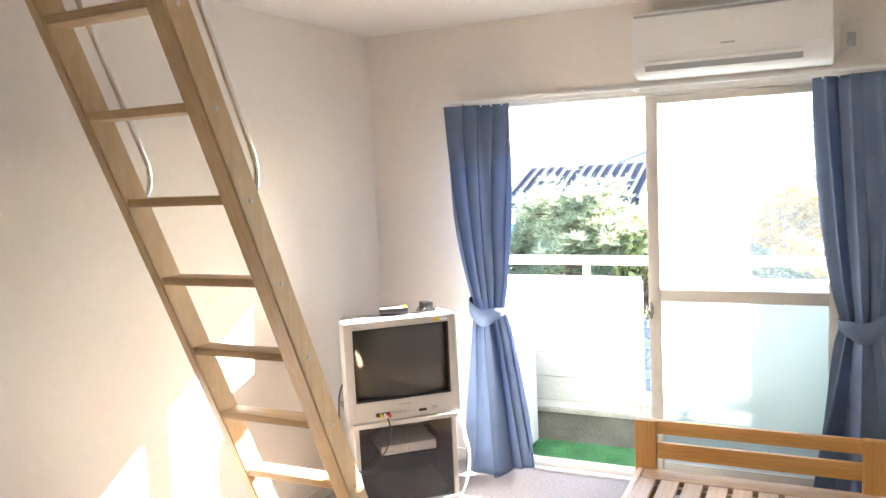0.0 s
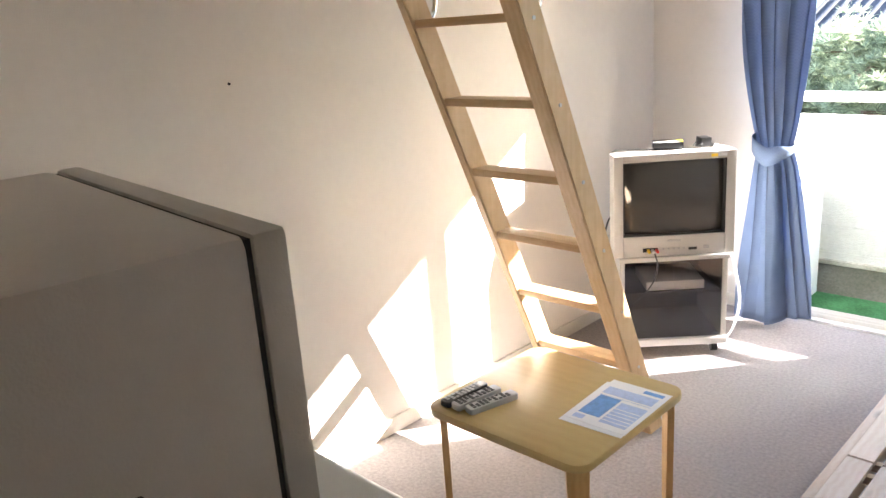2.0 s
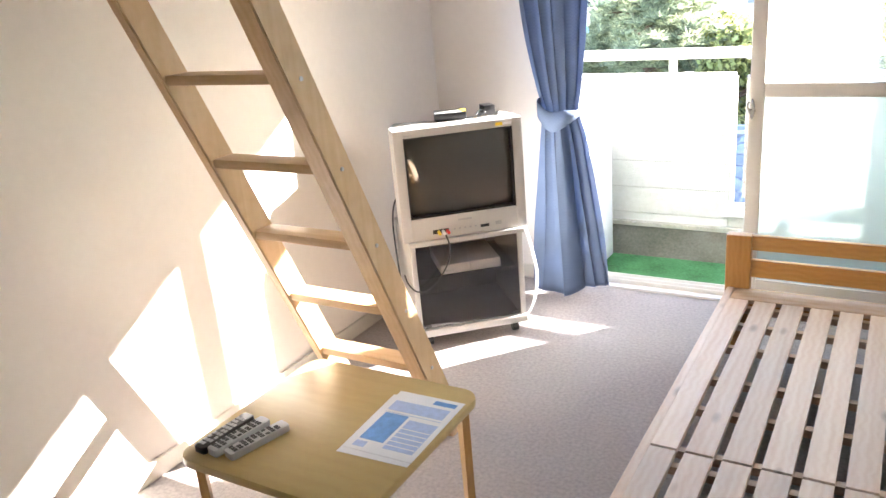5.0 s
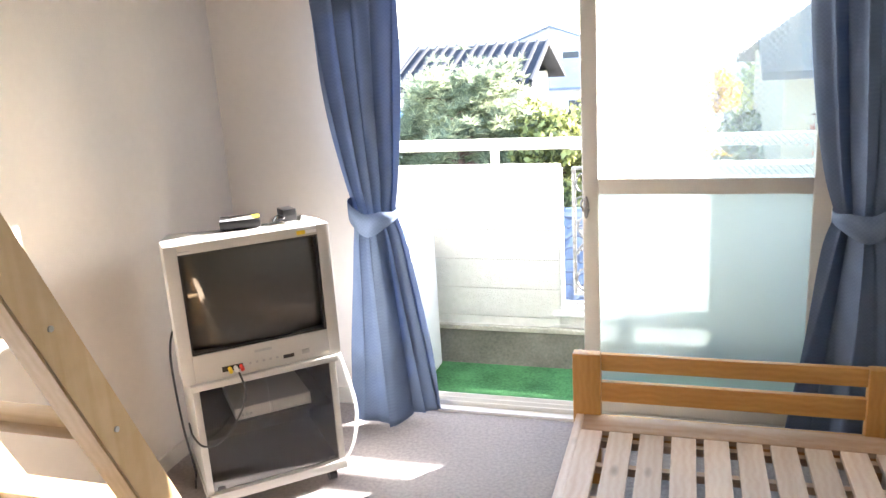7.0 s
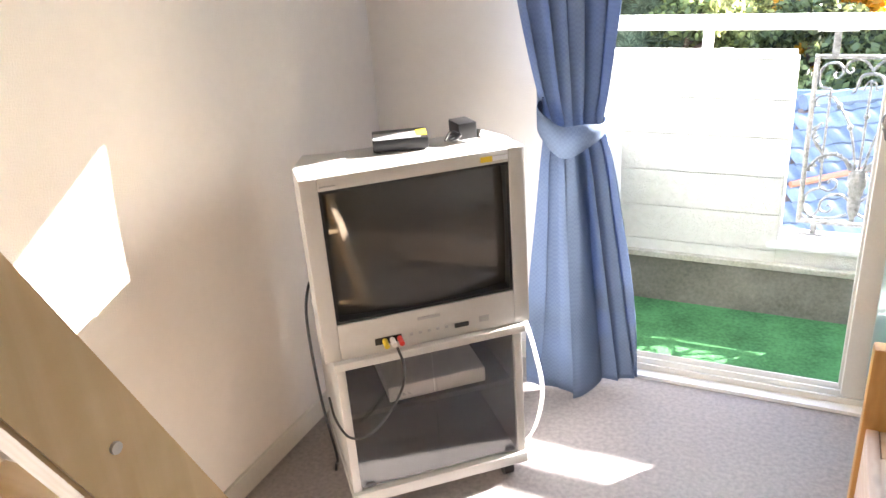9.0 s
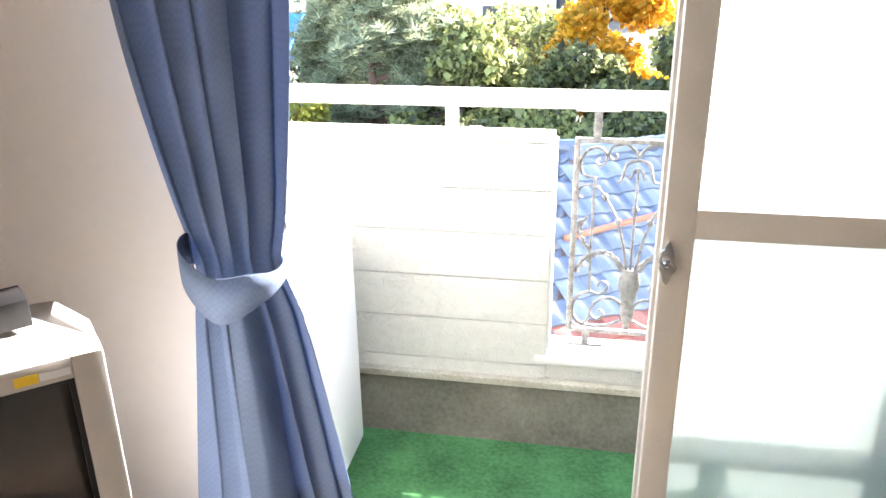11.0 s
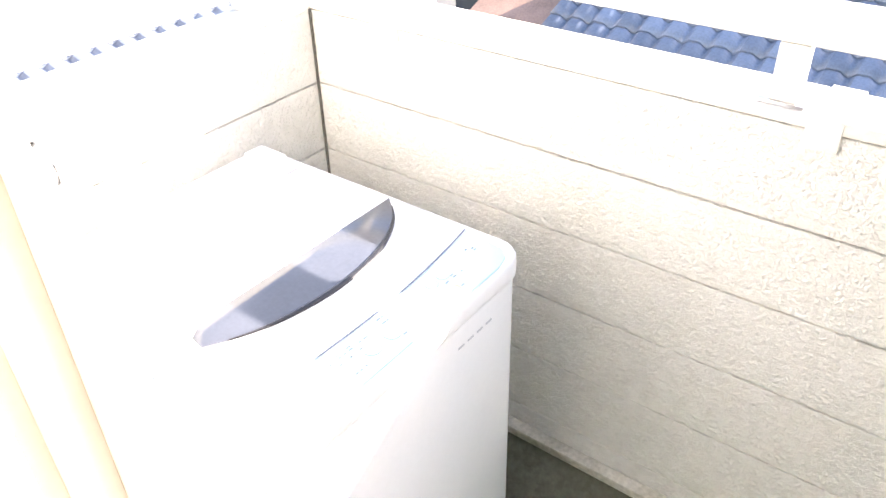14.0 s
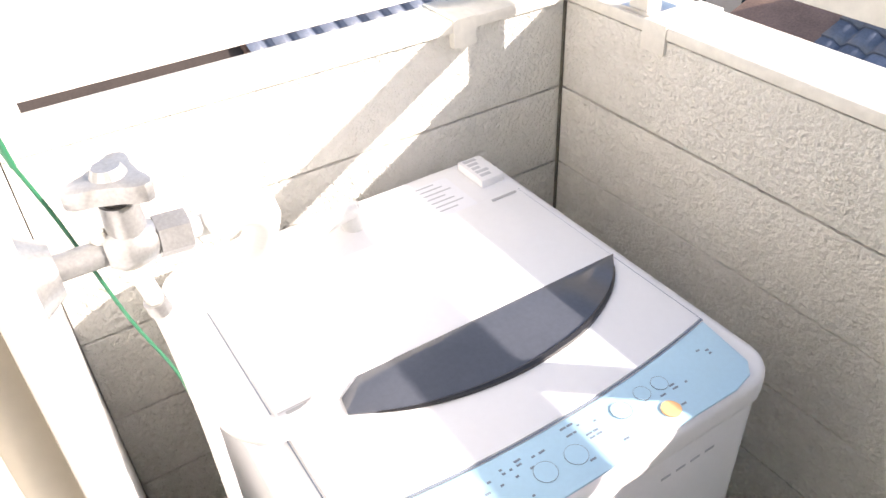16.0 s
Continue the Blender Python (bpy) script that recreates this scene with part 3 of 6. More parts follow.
def curtain(x_top, x_tie, x_bot, label, seed, hang=0.02, lead=1):
    """A gathered curtain, drawn in by a band: folds that run from the rail to the hem."""
    e = thing("curtain", O, label, "curtain", "pair of blue curtains")
    rnd = random.Random(seed)
    folds, cols, rows = 3, 150, 60
    ph = [rnd.uniform(-0.5, 0.5) for _ in range(folds + 1)]
    z_tie = 0.905
    grid = []
    bm = bmesh.new()
    for r in range(rows + 1):
        z = 1.972 + (hang - 1.972) * r / rows
        if z > z_tie:
            t = (1.968 - z) / (1.968 - z_tie)
            k = max(0, t) ** 2.6
            a = (x_top[0] + (x_tie[0] - x_top[0]) * k, x_top[1] + (x_tie[1] - x_top[1]) * k)
            amp = 0.046 * (1 - 0.25 * k)
        else:
            t = (z_tie - z) / (z_tie - hang)
            k = t ** 0.75
            a = (x_tie[0] + (x_bot[0] - x_tie[0]) * k, x_tie[1] + (x_bot[1] - x_tie[1]) * k)
            amp = 0.032 + 0.030 * k
        pinch = math.exp(-(((z - z_tie) / 0.07) ** 2))
        amp *= 1 - 0.55 * pinch
        line = []
        for c in range(cols + 1):
            u = c / cols
            w = u * folds
            i = int(min(w, folds - 1))
            q = w + 0.25 * math.sin(2.1 * z + 3 * u + seed) + ph[i] * 0.25 * math.sin(math.pi * (w - i))
            y = -0.158 - (0.50 if z > z_tie else 0.50 - 0.38 * k) * amp * (0.85 * math.sin(2 * math.pi * q) + 0.3 * math.sin(4.2 * math.pi * q + 1.1 + seed)) - 0.014 * math.sin(7 * u + 1.7 * z + seed)
            ul = u if lead > 0 else 1 - u
            turn = min(1, max(0, (ul - 0.56) / 0.09))
            turn = turn * turn * (3 - 2 * turn)
            deep = amp / 0.062 * (0.6 if z > z_tie else 1.0)
            y += deep * (-0.030 + 0.115 * turn * (0.75 + 0.25 * ul) - 0.022 * math.exp(-((ul - 0.52) / 0.05) ** 2))
            x = a[0] + (a[1] - a[0]) * u + 0.18 * amp * math.sin(4 * math.pi * q)
            line.append(bm.verts.new((x, min(y, -0.022), z + (0.012 * math.sin(5 * u + seed) if r == rows else 0))))
        grid.append(line)
    for a, b in zip(grid, grid[1:]):
        for k in range(cols):
            bm.faces.new((a[k], a[k + 1], b[k + 1], b[k]))
    drape = part("drape", bm, M_CLOTH, e, smooth=True)
    sol = drape.modifiers.new("cloth", "SOLIDIFY")
    sol.thickness = 0.0016
    band = bmesh.new()
    n = 40
    rows_ = []
    cx, w = (x_tie[0] + x_tie[1]) / 2, (x_tie[1] - x_tie[0]) / 2 + 0.016
    for i in range(n):
        t = 2 * math.pi * i / n
        side = lead * math.cos(t)
        crest = z_tie + 0.022 + 0.045 * max(0, -side) ** 1.5 + 0.003 * math.sin(5 * t)
        tall = 0.092 - 0.030 * max(0, -side) ** 2 - 0.058 * max(0, side) ** 2
        x, y = cx + w * math.cos(t), -0.165 + 0.078 * math.sin(t)
        rows_.append([band.verts.new((x, y, crest - tall)), band.verts.new((x, y + 0.004 * math.sin(t), crest - tall / 2)), band.verts.new((x, y, crest))])
    for i in range(n):
        a, b = rows_[i], rows_[(i + 1) % n]
        for j in (0, 1):
            band.faces.new((a[j], b[j], b[j + 1], a[j + 1]))
    bo = part("tieback", band, M_CLOTH, e, smooth=True)
    bo.modifiers.new("cloth", "SOLIDIFY").thickness = 0.003
    # Strap added to stop sun leaking between curtain and wall.
    near, wall_x = (x_tie[0] + 0.004, x_tie[0] - 0.07) if lead > 0 else (x_tie[1] - 0.004, x_tie[1] + 0.07)
    strap = bmesh.new()
    ends_ = []
    for x, y in ((near, -0.165), (0.5 * (near + wall_x), -0.095), (wall_x, -0.006)):
        ends_.append([strap.verts.new((x, y, z_tie + 0.002)), strap.verts.new((x, y, z_tie + 0.080))])
    for p_, q_ in zip(ends_, ends_[1:]):
        strap.faces.new((p_[0], q_[0], q_[1], p_[1]))
    so = part("sun_stop_strap", strap, M_CLOTH, e)
    so.modifiers.new("cloth", "SOLIDIFY").thickness = 0.003
    for i in range(6):
        x = x_top[0] + (x_top[1] - x_top[0]) * (i + 0.5) / 6
        box("hook", x - 0.004, x + 0.004, -0.163, -0.157, 1.96, 1.986, M_WHITE, e)
    return e


curtain((0.546, 0.885), (0.652, 0.820), (0.580, 0.935), "blue woven curtain, tied back, beside the open window", 3)
curtain((2.285, 2.66), (2.395, 2.565), (2.27, 2.70), "blue woven curtain, tied back, beside the closed leaf", 8, lead=-1)

# ---- air conditioner ----
ac = thing("air_conditioner", pose(1.942, 0, 2.03), "white wall air conditioner above the window", "air conditioner")
prof = [(0.0, 0.0), (-0.10, 0.0), (-0.165, 0.018), (-0.20, 0.06), (-0.212, 0.12), (-0.212, 0.25), (-0.205, 0.285), (-0.18, 0.298), (0.0, 0.298)]
b = bmesh.new()
va = [[b.verts.new((x, y, z)) for y, z in prof] for x in (-0.415, 0.415)]
for i in range(len(prof)):
    j = (i + 1) % len(prof)
    b.faces.new((va[0][i], va[0][j], va[1][j], va[1][i]))
b.faces.new(va[0])
b.faces.new(va[1][::-1])
part("body", b, M_WHITE, ac, smooth=True)
box("front_panel", -0.408, 0.408, -0.219, -0.211, 0.095, 0.262, M_WHITE, ac, 0.003)
box("intake_slot", -0.405, 0.405, -0.215, -0.20, 0.266, 0.276, M_GREYPL, ac)
box("outlet", -0.36, 0.30, -0.199, -0.15, 0.024, 0.07, M_GREYPL, ac)
for k in range(2):
    b = bm_box(bmesh.new(), -0.36, 0.30, -0.013, 0.013, -0.003, 0.003, 0.001, Matrix.Translation((-0.03 + 0.03, -0.188 - 0.012 * k, 0.034 + 0.022 * k)) @ Matrix.Rotation(radians(-50), 4, "X"))
    part("louvre", b, M_WHITE, ac)
box("badge", -0.03, 0.03, -0.2205, -0.2185, 0.115, 0.122, M_GREYPL, ac)
pl = thing("wall_socket", pose(2.43, 0, 2.132), "beige wall socket beside the air conditioner", "socket")
box("plate", -0.042, 0.042, -0.009, -0.001, -0.07, 0.07, M_TRIM, pl, 0.003)
box("insert", -0.018, 0.018, -0.012, -0.009, -0.03, 0.03, M_GREYPL, pl, 0.001)
tube("cord", [(0.0, -0.012, -0.01), (-0.03, -0.03, -0.05), (-0.07, -0.02, -0.065), (-0.10, -0.03, -0.05)], 0.005, M_WHITE, pl)

# ---- ladder to the loft ----
lad = thing("loft_ladder", O, "pale pine loft ladder leaning up to the hatch", "ladder")
SL = -0.438


def on_ladder(x, z, off=0.0):
    """The place on the ladder's middle plane at height z; off: metres square to it, towards the window."""
    c = 1 / math.hypot(1, SL)
    return Vector((x, -1.922 + SL * (z - 1.098) + off * c, z - off * SL * c))


for x0, x1 in ((0.374, 0.410), (0.777, 0.840)):
    b = bmesh.new()
    ends = []
    for z in (0.0, 2.62):
        ring = []
        for x, o in ((x0, -0.045), (x1, -0.045), (x1, 0.045), (x0, 0.045)):
            p = on_ladder(x, z, o)
            k = z - p.z
            ring.append(b.verts.new((x, p.y + SL * k, z)))
        ends.append(ring)
    for i in range(4):
        b.faces.new((ends[0][i], ends[0][(i + 1) % 4], ends[1][(i + 1) % 4], ends[1][i]))
    b.faces.new(ends[0][::-1])
    b.faces.new(ends[1])
    bmesh.ops.bevel(b, geom=list(b.edges), offset=0.004, segments=2, affect="EDGES")
    part("side_rail", b, M_LADDER, lad, smooth=True)
for i in range(10):
    z = 0.080 + 0.2545 * i
    p = on_ladder(0.5935, z)
    rung = part("rung", bm_box(bmesh.new(), -0.1833, 0.1833, -0.040, 0.040, -0.013, 0.013, 0.003), M_RUNG, lad, smooth=True)
    rung.matrix_basis = Matrix.Translation(p)
    for x in (0.841, 0.373):
        q = on_ladder(x, z - 0.005)
        b = bm_cyl(bmesh.new(), (-0.0025, 0, 0), (0.0025, 0, 0), 0.006, 10)
        s_ = part("screw", b, M_BRASSY, rung)
        s_.matrix_basis = Matrix.Translation(q - p)
for x in (0.392, 0.812):
    pts = [on_ladder(x, 1.60, 0.045), on_ladder(x, 1.612, 0.075), on_ladder(x, 1.66, 0.105), on_ladder(x, 1.75, 0.11), on_ladder(x, 2.3, 0.11), on_ladder(x, 2.72, 0.11)]
    tube("handrail", pts, 0.009, M_CHROME, lad, "bent chrome handrail", 10, 5)

# ---- television and its stand ----
A = 42.0
TVC = (0.534, -0.757)
tv = thing("television", pose(TVC[0], TVC[1], 0.496, 0, 0, A) @ Matrix.Diagonal((1.058, 1.0, 1.035, 1.0)), "silver-grey tube television, switched off, on a stand", "television")
b = bmesh.new()
bm_prism(b, [(-0.257, 0.034), (0.257, 0.034), (0.257, 0.10), (0.223, 0.20), (0.20, 0.26), (0.15, 0.40), (-0.15, 0.40), (-0.20, 0.26), (-0.223, 0.20), (-0.257, 0.10)], 0.0, 0.458, 0.006)
for v in b.verts:
    if v.co.y > 0.205 and v.co.z > 0.3:
        v.co.z -= 0.42 * (v.co.y - 0.205)
part("shell", b, M_SHELL, tv, smooth=True)
# bezel around the tube
b = bmesh.new()
for x0, x1, z0, z1 in ((-0.257, -0.218, 0.0, 0.460), (0.218, 0.257, 0.0, 0.460), (-0.218, 0.218, 0.428, 0.460), (-0.218, 0.218, 0.0, 0.094)):
    bm_box(b, x0, x1, -0.014, 0.0335, z0, z1, 0.003)
part("bezel", b, M_SHELL, tv, smooth=True)
b = bmesh.new()
for x0, x1, z0, z1 in ((-0.2175, -0.211, 0.0945, 0.4275), (0.211, 0.2175, 0.0945, 0.4275), (-0.211, 0.211, 0.421, 0.4275), (-0.211, 0.211, 0.0945, 0.101)):
    bm_box(b, x0, x1, -0.010, 0.033, z0, z1)
part("tube_surround", b, M_BLACK, tv)
b = bmesh.new()
N = 14
gr = [[b.verts.new((-0.211 + 0.422 * i / N, -0.010 + 0.026 * (2 * i / N - 1) ** 2 + 0.012 * (2 * j / N - 1) ** 2, 0.101 + 0.320 * j / N)) for i in range(N + 1)] for j in range(N + 1)]
for j in range(N):
    for i in range(N):
        b.faces.new((gr[j][i], gr[j][i + 1], gr[j + 1][i + 1], gr[j + 1][i]))
part("screen", b, M_SCREEN, tv, "dark glossy tube glass", smooth=True)
box("maker_plate", -0.028, 0.028, -0.0165, -0.0135, 0.066, 0.074, M_GREYPL, tv, 0.001)
box("input_panel", -0.135, -0.070, -0.0165, -0.0135, 0.022, 0.040, M_DARK, tv, 0.001)
for x, mm in ((-0.112, M_YELLOW), (-0.094, M_WHITE), (-0.076, M_RED)):
    p = part("plug", bm_cyl(bmesh.new(), (x, -0.016, 0.031), (x, -0.045, 0.029), 0.0065, 12), mm, tv)
for k in range(5):
    box("button", -0.05 + 0.022 * k, -0.042 + 0.022 * k, -0.017, -0.0135, 0.030, 0.037, M_GREYPL, tv, 0.001)
box("remote_eye", 0.062, 0.098, -0.017, -0.0135, 0.024, 0.036, M_BLACK, tv, 0.001)
box("speaker_grille", 0.125, 0.150, -0.0165, -0.0135, 0.026, 0.042, M_GREYPL, tv, 0.001)
box("model_plate", -0.215, -0.180, -0.0165, -0.0135, 0.437, 0.4395, M_GREYPL, tv)
box("sticker", 0.150, 0.178, -0.0158, -0.0138, 0.4355, 0.4485, M_YELLOW, tv, label="small yellow sticker")
box("sticker", 0.179, 0.215, -0.0158, -0.0138, 0.4365, 0.4465, M_PAPER, tv, label="small white sticker")

st = thing("tv_stand", pose(TVC[0], TVC[1], 0, 0, 0, A) @ Matrix.Diagonal((1.0, 1.0, 1.012, 1.0)), "off-white wheeled television stand with smoked glass doors", "tv stand")
W, Dp = 0.248, 0.40
box("top", -W - 0.006, W + 0.006, -0.030, Dp, 0.468, 0.490, M_SHELL, st, 0.004)
box("base", -W - 0.004, W + 0.004, -0.026, Dp, 0.048, 0.082, M_SHELL, st, 0.006)
box("side", -W, -W + 0.022, -0.014, Dp, 0.082, 0.468, M_SHELL, st, 0.002)
box("side", W - 0.022, W, -0.014, Dp, 0.082, 0.468, M_SHELL, st, 0.002)
# Near-black back, shelf and added lining paint in the dimness behind the doors.
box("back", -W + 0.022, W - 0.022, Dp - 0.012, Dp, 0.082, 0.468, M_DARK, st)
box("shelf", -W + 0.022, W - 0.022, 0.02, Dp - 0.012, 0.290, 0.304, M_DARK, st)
box("shade_lining", -W + 0.0222, -W + 0.0236, 0.0, Dp - 0.013, 0.083, 0.467, M_DARK, st)
box("shade_lining", W - 0.0236, W - 0.0222, 0.0, Dp - 0.013, 0.083, 0.467, M_DARK, st)
box("shade_lining", -W + 0.024, W - 0.024, 0.0, Dp - 0.013, 0.0822, 0.0836, M_DARK, st)
for x0, x1 in ((-W + 0.023, -0.0015), (0.0015, W - 0.023)):
    d = box("door", x0, x1, -0.012, -0.007, 0.086, 0.464, M_SMOKE, st, label="smoked glass door")
    d.visible_shadow = False
for x in (-W + 0.035, W - 0.06):
    box("hinge", x, x + 0.025, -0.0155, -0.0122, 0.092, 0.104, M_BLACK, st)
for x in (-W + 0.05, W - 0.05):
    for y in (0.01, Dp - 0.06):
        part("caster", bm_cyl(bmesh.new(), (x - 0.014, y, 0.024), (x + 0.014, y, 0.024), 0.0235, 16), M_BLACK, st)
vc = thing("video_player", pose(TVC[0], TVC[1], 0.308, 0, 0, A), "white video player on the shelf of the stand", "video player")
box("body", -0.115, 0.155, 0.036, 0.30, 0.004, 0.047, M_SHELL, vc, 0.003)
box("front_panel", -0.115, 0.155, 0.031, 0.036, 0.004, 0.047, M_WHITE, vc, 0.001)
box("tray_gap", 0.016, 0.018, 0.0295, 0.0315, 0.008, 0.044, M_GREYPL, vc)
for k in range(3):
    box("button", -0.095 + 0.015 * k, -0.087 + 0.015 * k, 0.028, 0.0315, 0.018, 0.024, M_GREYPL, vc)
for x in (-0.10, 0.135):
    part("foot", bm_cyl(bmesh.new(), (x, 0.11, 0.0), (x, 0.11, 0.004), 0.01, 10), M_BLACK, vc)
    part("foot", bm_cyl(bmesh.new(), (x, 0.27, 0.0), (x, 0.27, 0.004), 0.01, 10), M_BLACK, vc)
top = 0.496 + 0.458 * 1.035
bx = thing("tuner_box", pose(0.440, -0.645, top, 0, 0, 31), "small black and silver tuner box on the television", "tuner")
box("case", -0.068, 0.068, -0.048, 0.048, 0.003, 0.032, M_BLACK, bx, 0.003)
box("lid", -0.066, 0.050, -0.046, 0.012, 0.032, 0.0335, M_GREYPL, bx)
box("label", 0.040, 0.066, -0.035, 0.02, 0.0335, 0.0345, M_YELLOW, bx)
for x in (-0.055, 0.055):
    box("foot", x - 0.006, x + 0.006, -0.04, 0.04, 0.0, 0.003, M_BLACK, bx)
ad = thing("power_adapter", pose(0.560, -0.530, top, 0, 0, 48), "black power adapter on the television", "adapter")
box("case", -0.024, 0.024, -0.034, 0.034, 0.0, 0.042, M_BLACK, ad, 0.003)
tube("cord", [(-0.02, -0.02, 0.012), (-0.05, -0.03, 0.010), (-0.055, -0.06, 0.012), (-0.03, -0.055, 0.020), (-0.045, -0.03, 0.026), (-0.07, -0.05, 0.012)], 0.003, M_BLACK, ad)
# leads
cs = Matrix.Rotation(radians(A), 4, "Z")


def tvp(x, y, z):
    return Vector((TVC[0], TVC[1], 0)) + (cs @ Vector((x, y, z)))


lead = thing("video_lead", O, "black video lead hanging in front of the stand", "cable")
tube("cable", [tvp(-0.094, -0.045, 0.519), tvp(-0.085, -0.060, 0.470), tvp(-0.095, -0.052, 0.40), tvp(-0.14, -0.05, 0.33), tvp(-0.19, -0.048, 0.285), tvp(-0.24, -0.035, 0.28), tvp(-0.262, 0.05, 0.285), tvp(-0.262, 0.15, 0.29)], 0.0035, M_BLACK, lead)
lead2 = thing("power_lead", O, "black lead from the television to the floor", "cable")
tube("cable", [tvp(-0.24, 0.20, 0.66), tvp(-0.275, 0.16, 0.62), tvp(-0.29, 0.15, 0.52), tvp(-0.285, 0.13, 0.30), tvp(-0.268, 0.12, 0.12), tvp(-0.27, 0.16, 0.06), tvp(-0.27, 0.2, 0.006)], 0.004, M_BLACK, lead2)
lead3 = thing("aerial_lead", O, "white aerial lead beside the stand", "cable")
tube("cable", [tvp(0.20, 0.28, 0.62), tvp(0.268, 0.12, 0.60), tvp(0.275, 0.05, 0.50), tvp(0.30, 0.03, 0.38), tvp(0.318, 0.02, 0.24), tvp(0.30, 0.05, 0.09), tvp(0.27, 0.12, 0.012), tvp(0.24, 0.3, 0.006)], 0.0055, M_WHITE, lead3)

# ---- low table ----
tb = thing("low_table", pose(0.835, -2.094, 0), "low square table with rounded wooden top", "table")
part("tabletop", bm_prism(bmesh.new(), rounded(-0.308, 0.308, -0.300, 0.300, 0.055, 7), 0.388, 0.415, 0.006), M_TABLE, tb, smooth=True)
box("apron", -0.25, 0.25, -0.245, -0.225, 0.345, 0.387, M_TABLELEG, tb)
box("apron", -0.25, 0.25, 0.225, 0.245, 0.345, 0.387, M_TABLELEG, tb)
for sx in (-1, 1):
    for sy in (-1, 1):
        b = bmesh.new()
        bm_prism(b, [(-0.033, -0.011), (0.033, -0.011), (0.033, 0.011), (-0.033, 0.011)], 0, 0.387, 0.002)
        for v in b.verts:
            k = v.co.z / 0.387
            v.co.x *= 0.72 + 0.28 * k
            v.co.x += 0.0
        bmesh.ops.transform(b, matrix=Matrix.Translation((sx * 0.262, sy * 0.257, 0)) @ Matrix.Rotation(radians(45 if sx * sy < 0 else -45), 4, "Z"), verts=b.verts)
        lg = part("leg", b, M_TABLELEG, tb, smooth=True)
        box("bracket", sx * 0.23 - 0.01, sx * 0.23 + 0.01, sy * 0.218 - 0.006, sy * 0.218 + 0.006, 0.35, 0.387, M_GREYPL, lg)
TT = 0.415
for i, (px, py, pa, lab) in enumerate(((1.024, -2.047, 3.2, "white printed sheet on the low table"), (1.030, -2.027, 1.5, "white leaflet with blue pictures on the low table"))):
    sh = thing("leaflet", pose(px, py, TT + 0.0005 + 0.0014 * i, 0, 0, pa), lab, "leaflet")
    part("sheet", bm_prism(bmesh.new(), [(-0.106, -0.15), (0.106, -0.15), (0.106, 0.15), (-0.106, 0.15)], 0, 0.0008), M_PAPER, sh)
    if i:
        for x0, x1, y0, y1, mm in ((-0.085, -0.01, -0.10, 0.035, M_BLUEINK), (0.0, 0.09, -0.12, 0.02, M_PALEINK), (-0.09, 0.085, 0.05, 0.10, M_PALEINK), (0.02, 0.09, 0.115, 0.135, M_BLUEINK), (-0.085, -0.05, -0.135, -0.11, M_PALEINK)):
            box("printed_block", x0, x1, y0, y1, 0.0008, 0.0011, mm, sh)
        for k in range(6):
            box("printed_line", -0.09, 0.088, 0.038 - 0.0, 0.040, 0.0008, 0.0011, M_PALEINK, sh) if k == 0 else box("printed_line", 0.0, 0.088, -0.125 + 0.02 * k, -0.121 + 0.02 * k, 0.0011, 0.0013, M_PAPER, sh)
for i, (px, py, pa, mm, nm) in enumerate(((0.594, -2.266, 86, M_BLACK, "black"), (0.644, -2.262, 81, M_GREYPL, "grey"), (0.704, -2.256, 75, M_GREYPL, "silver-grey"))):
    rc = thing("remote_control", pose(px, py, TT, 0, 0, pa - 0), nm + " remote control lying on the low table", "remote control", "remotes on the table")
    part("case", bm_prism(bmesh.new(), rounded(-0.092, 0.092, -0.021, 0.021, 0.009, 3), 0.0, 0.021, 0.004), mm, rc, smooth=True)
    for r in range(9):
        for c in range(3):
            if (r * 3 + c + i) % 7:
                box("key", -0.078 + 0.0165 * r, -0.067 + 0.0165 * r, -0.015 + 0.0115 * c, -0.007 + 0.0115 * c, 0.021, 0.0228, M_KEYS if mm is not M_BLACK else M_GREYPL, rc)

# ---- bed frame ----
bed = thing("bed_frame", O, "slatted pine bed frame without a mattress", "bed")
BX0, BX1, HBY = 1.552, 2.56, -0.469
for x0, x1 in ((BX0, BX0 + 0.096), (BX1 - 0.096, BX1)):
    part("post", bm_box(bmesh.new(), x0, x1, HBY, HBY + 0.045, 0, 0.493, 0.008), M_HONEYZ, bed, smooth=True)
    part("foot_post", bm_box(bmesh.new(), x0, x1, -2.49, -2.445, 0, 0.30, 0.008), M_HONEYZ, bed, smooth=True)
for z0, z1 in ((0.431, 0.493), (0.318, 0.392), (0.17, 0.262)):
    part("head_rail", bm_box(bmesh.new(), BX0 + 0.096, BX1 - 0.096, HBY + 0.010, HBY + 0.033, z0, z1, 0.005), M_HONEY, bed, smooth=True)
part("foot_rail", bm_box(bmesh.new(), BX0 + 0.096, BX1 - 0.096, -2.480, -2.457, 0.17, 0.27, 0.005), M_HONEY, bed, smooth=True)
# Rails' unseen lower part is extended to keep light from under the slats.
for x0 in (BX0 + 0.012, BX1 - 0.040):
    part("side_rail", bm_box(bmesh.new(), x0, x0 + 0.028, -2.445, HBY, 0.04, 0.272, 0.004), M_SLAT, bed, smooth=True)
for k in range(10):
    x0 = 1.588 + 0.0985 * k
    x1 = min(x0 + 0.0755, BX1 - 0.042)
    for y0, y1 in ((-1.650, -0.577), (-2.44, -1.660)):
        part("slat", bm_box(bmesh.new(), x0, x1, y0, y1, 0.252, 0.270, 0.002), M_SLAT, bed)
part("end_board", bm_box(bmesh.new(), BX0 + 0.042, BX1 - 0.042, -0.575, -0.463, 0.252, 0.270, 0.002), M_SLATX, bed)
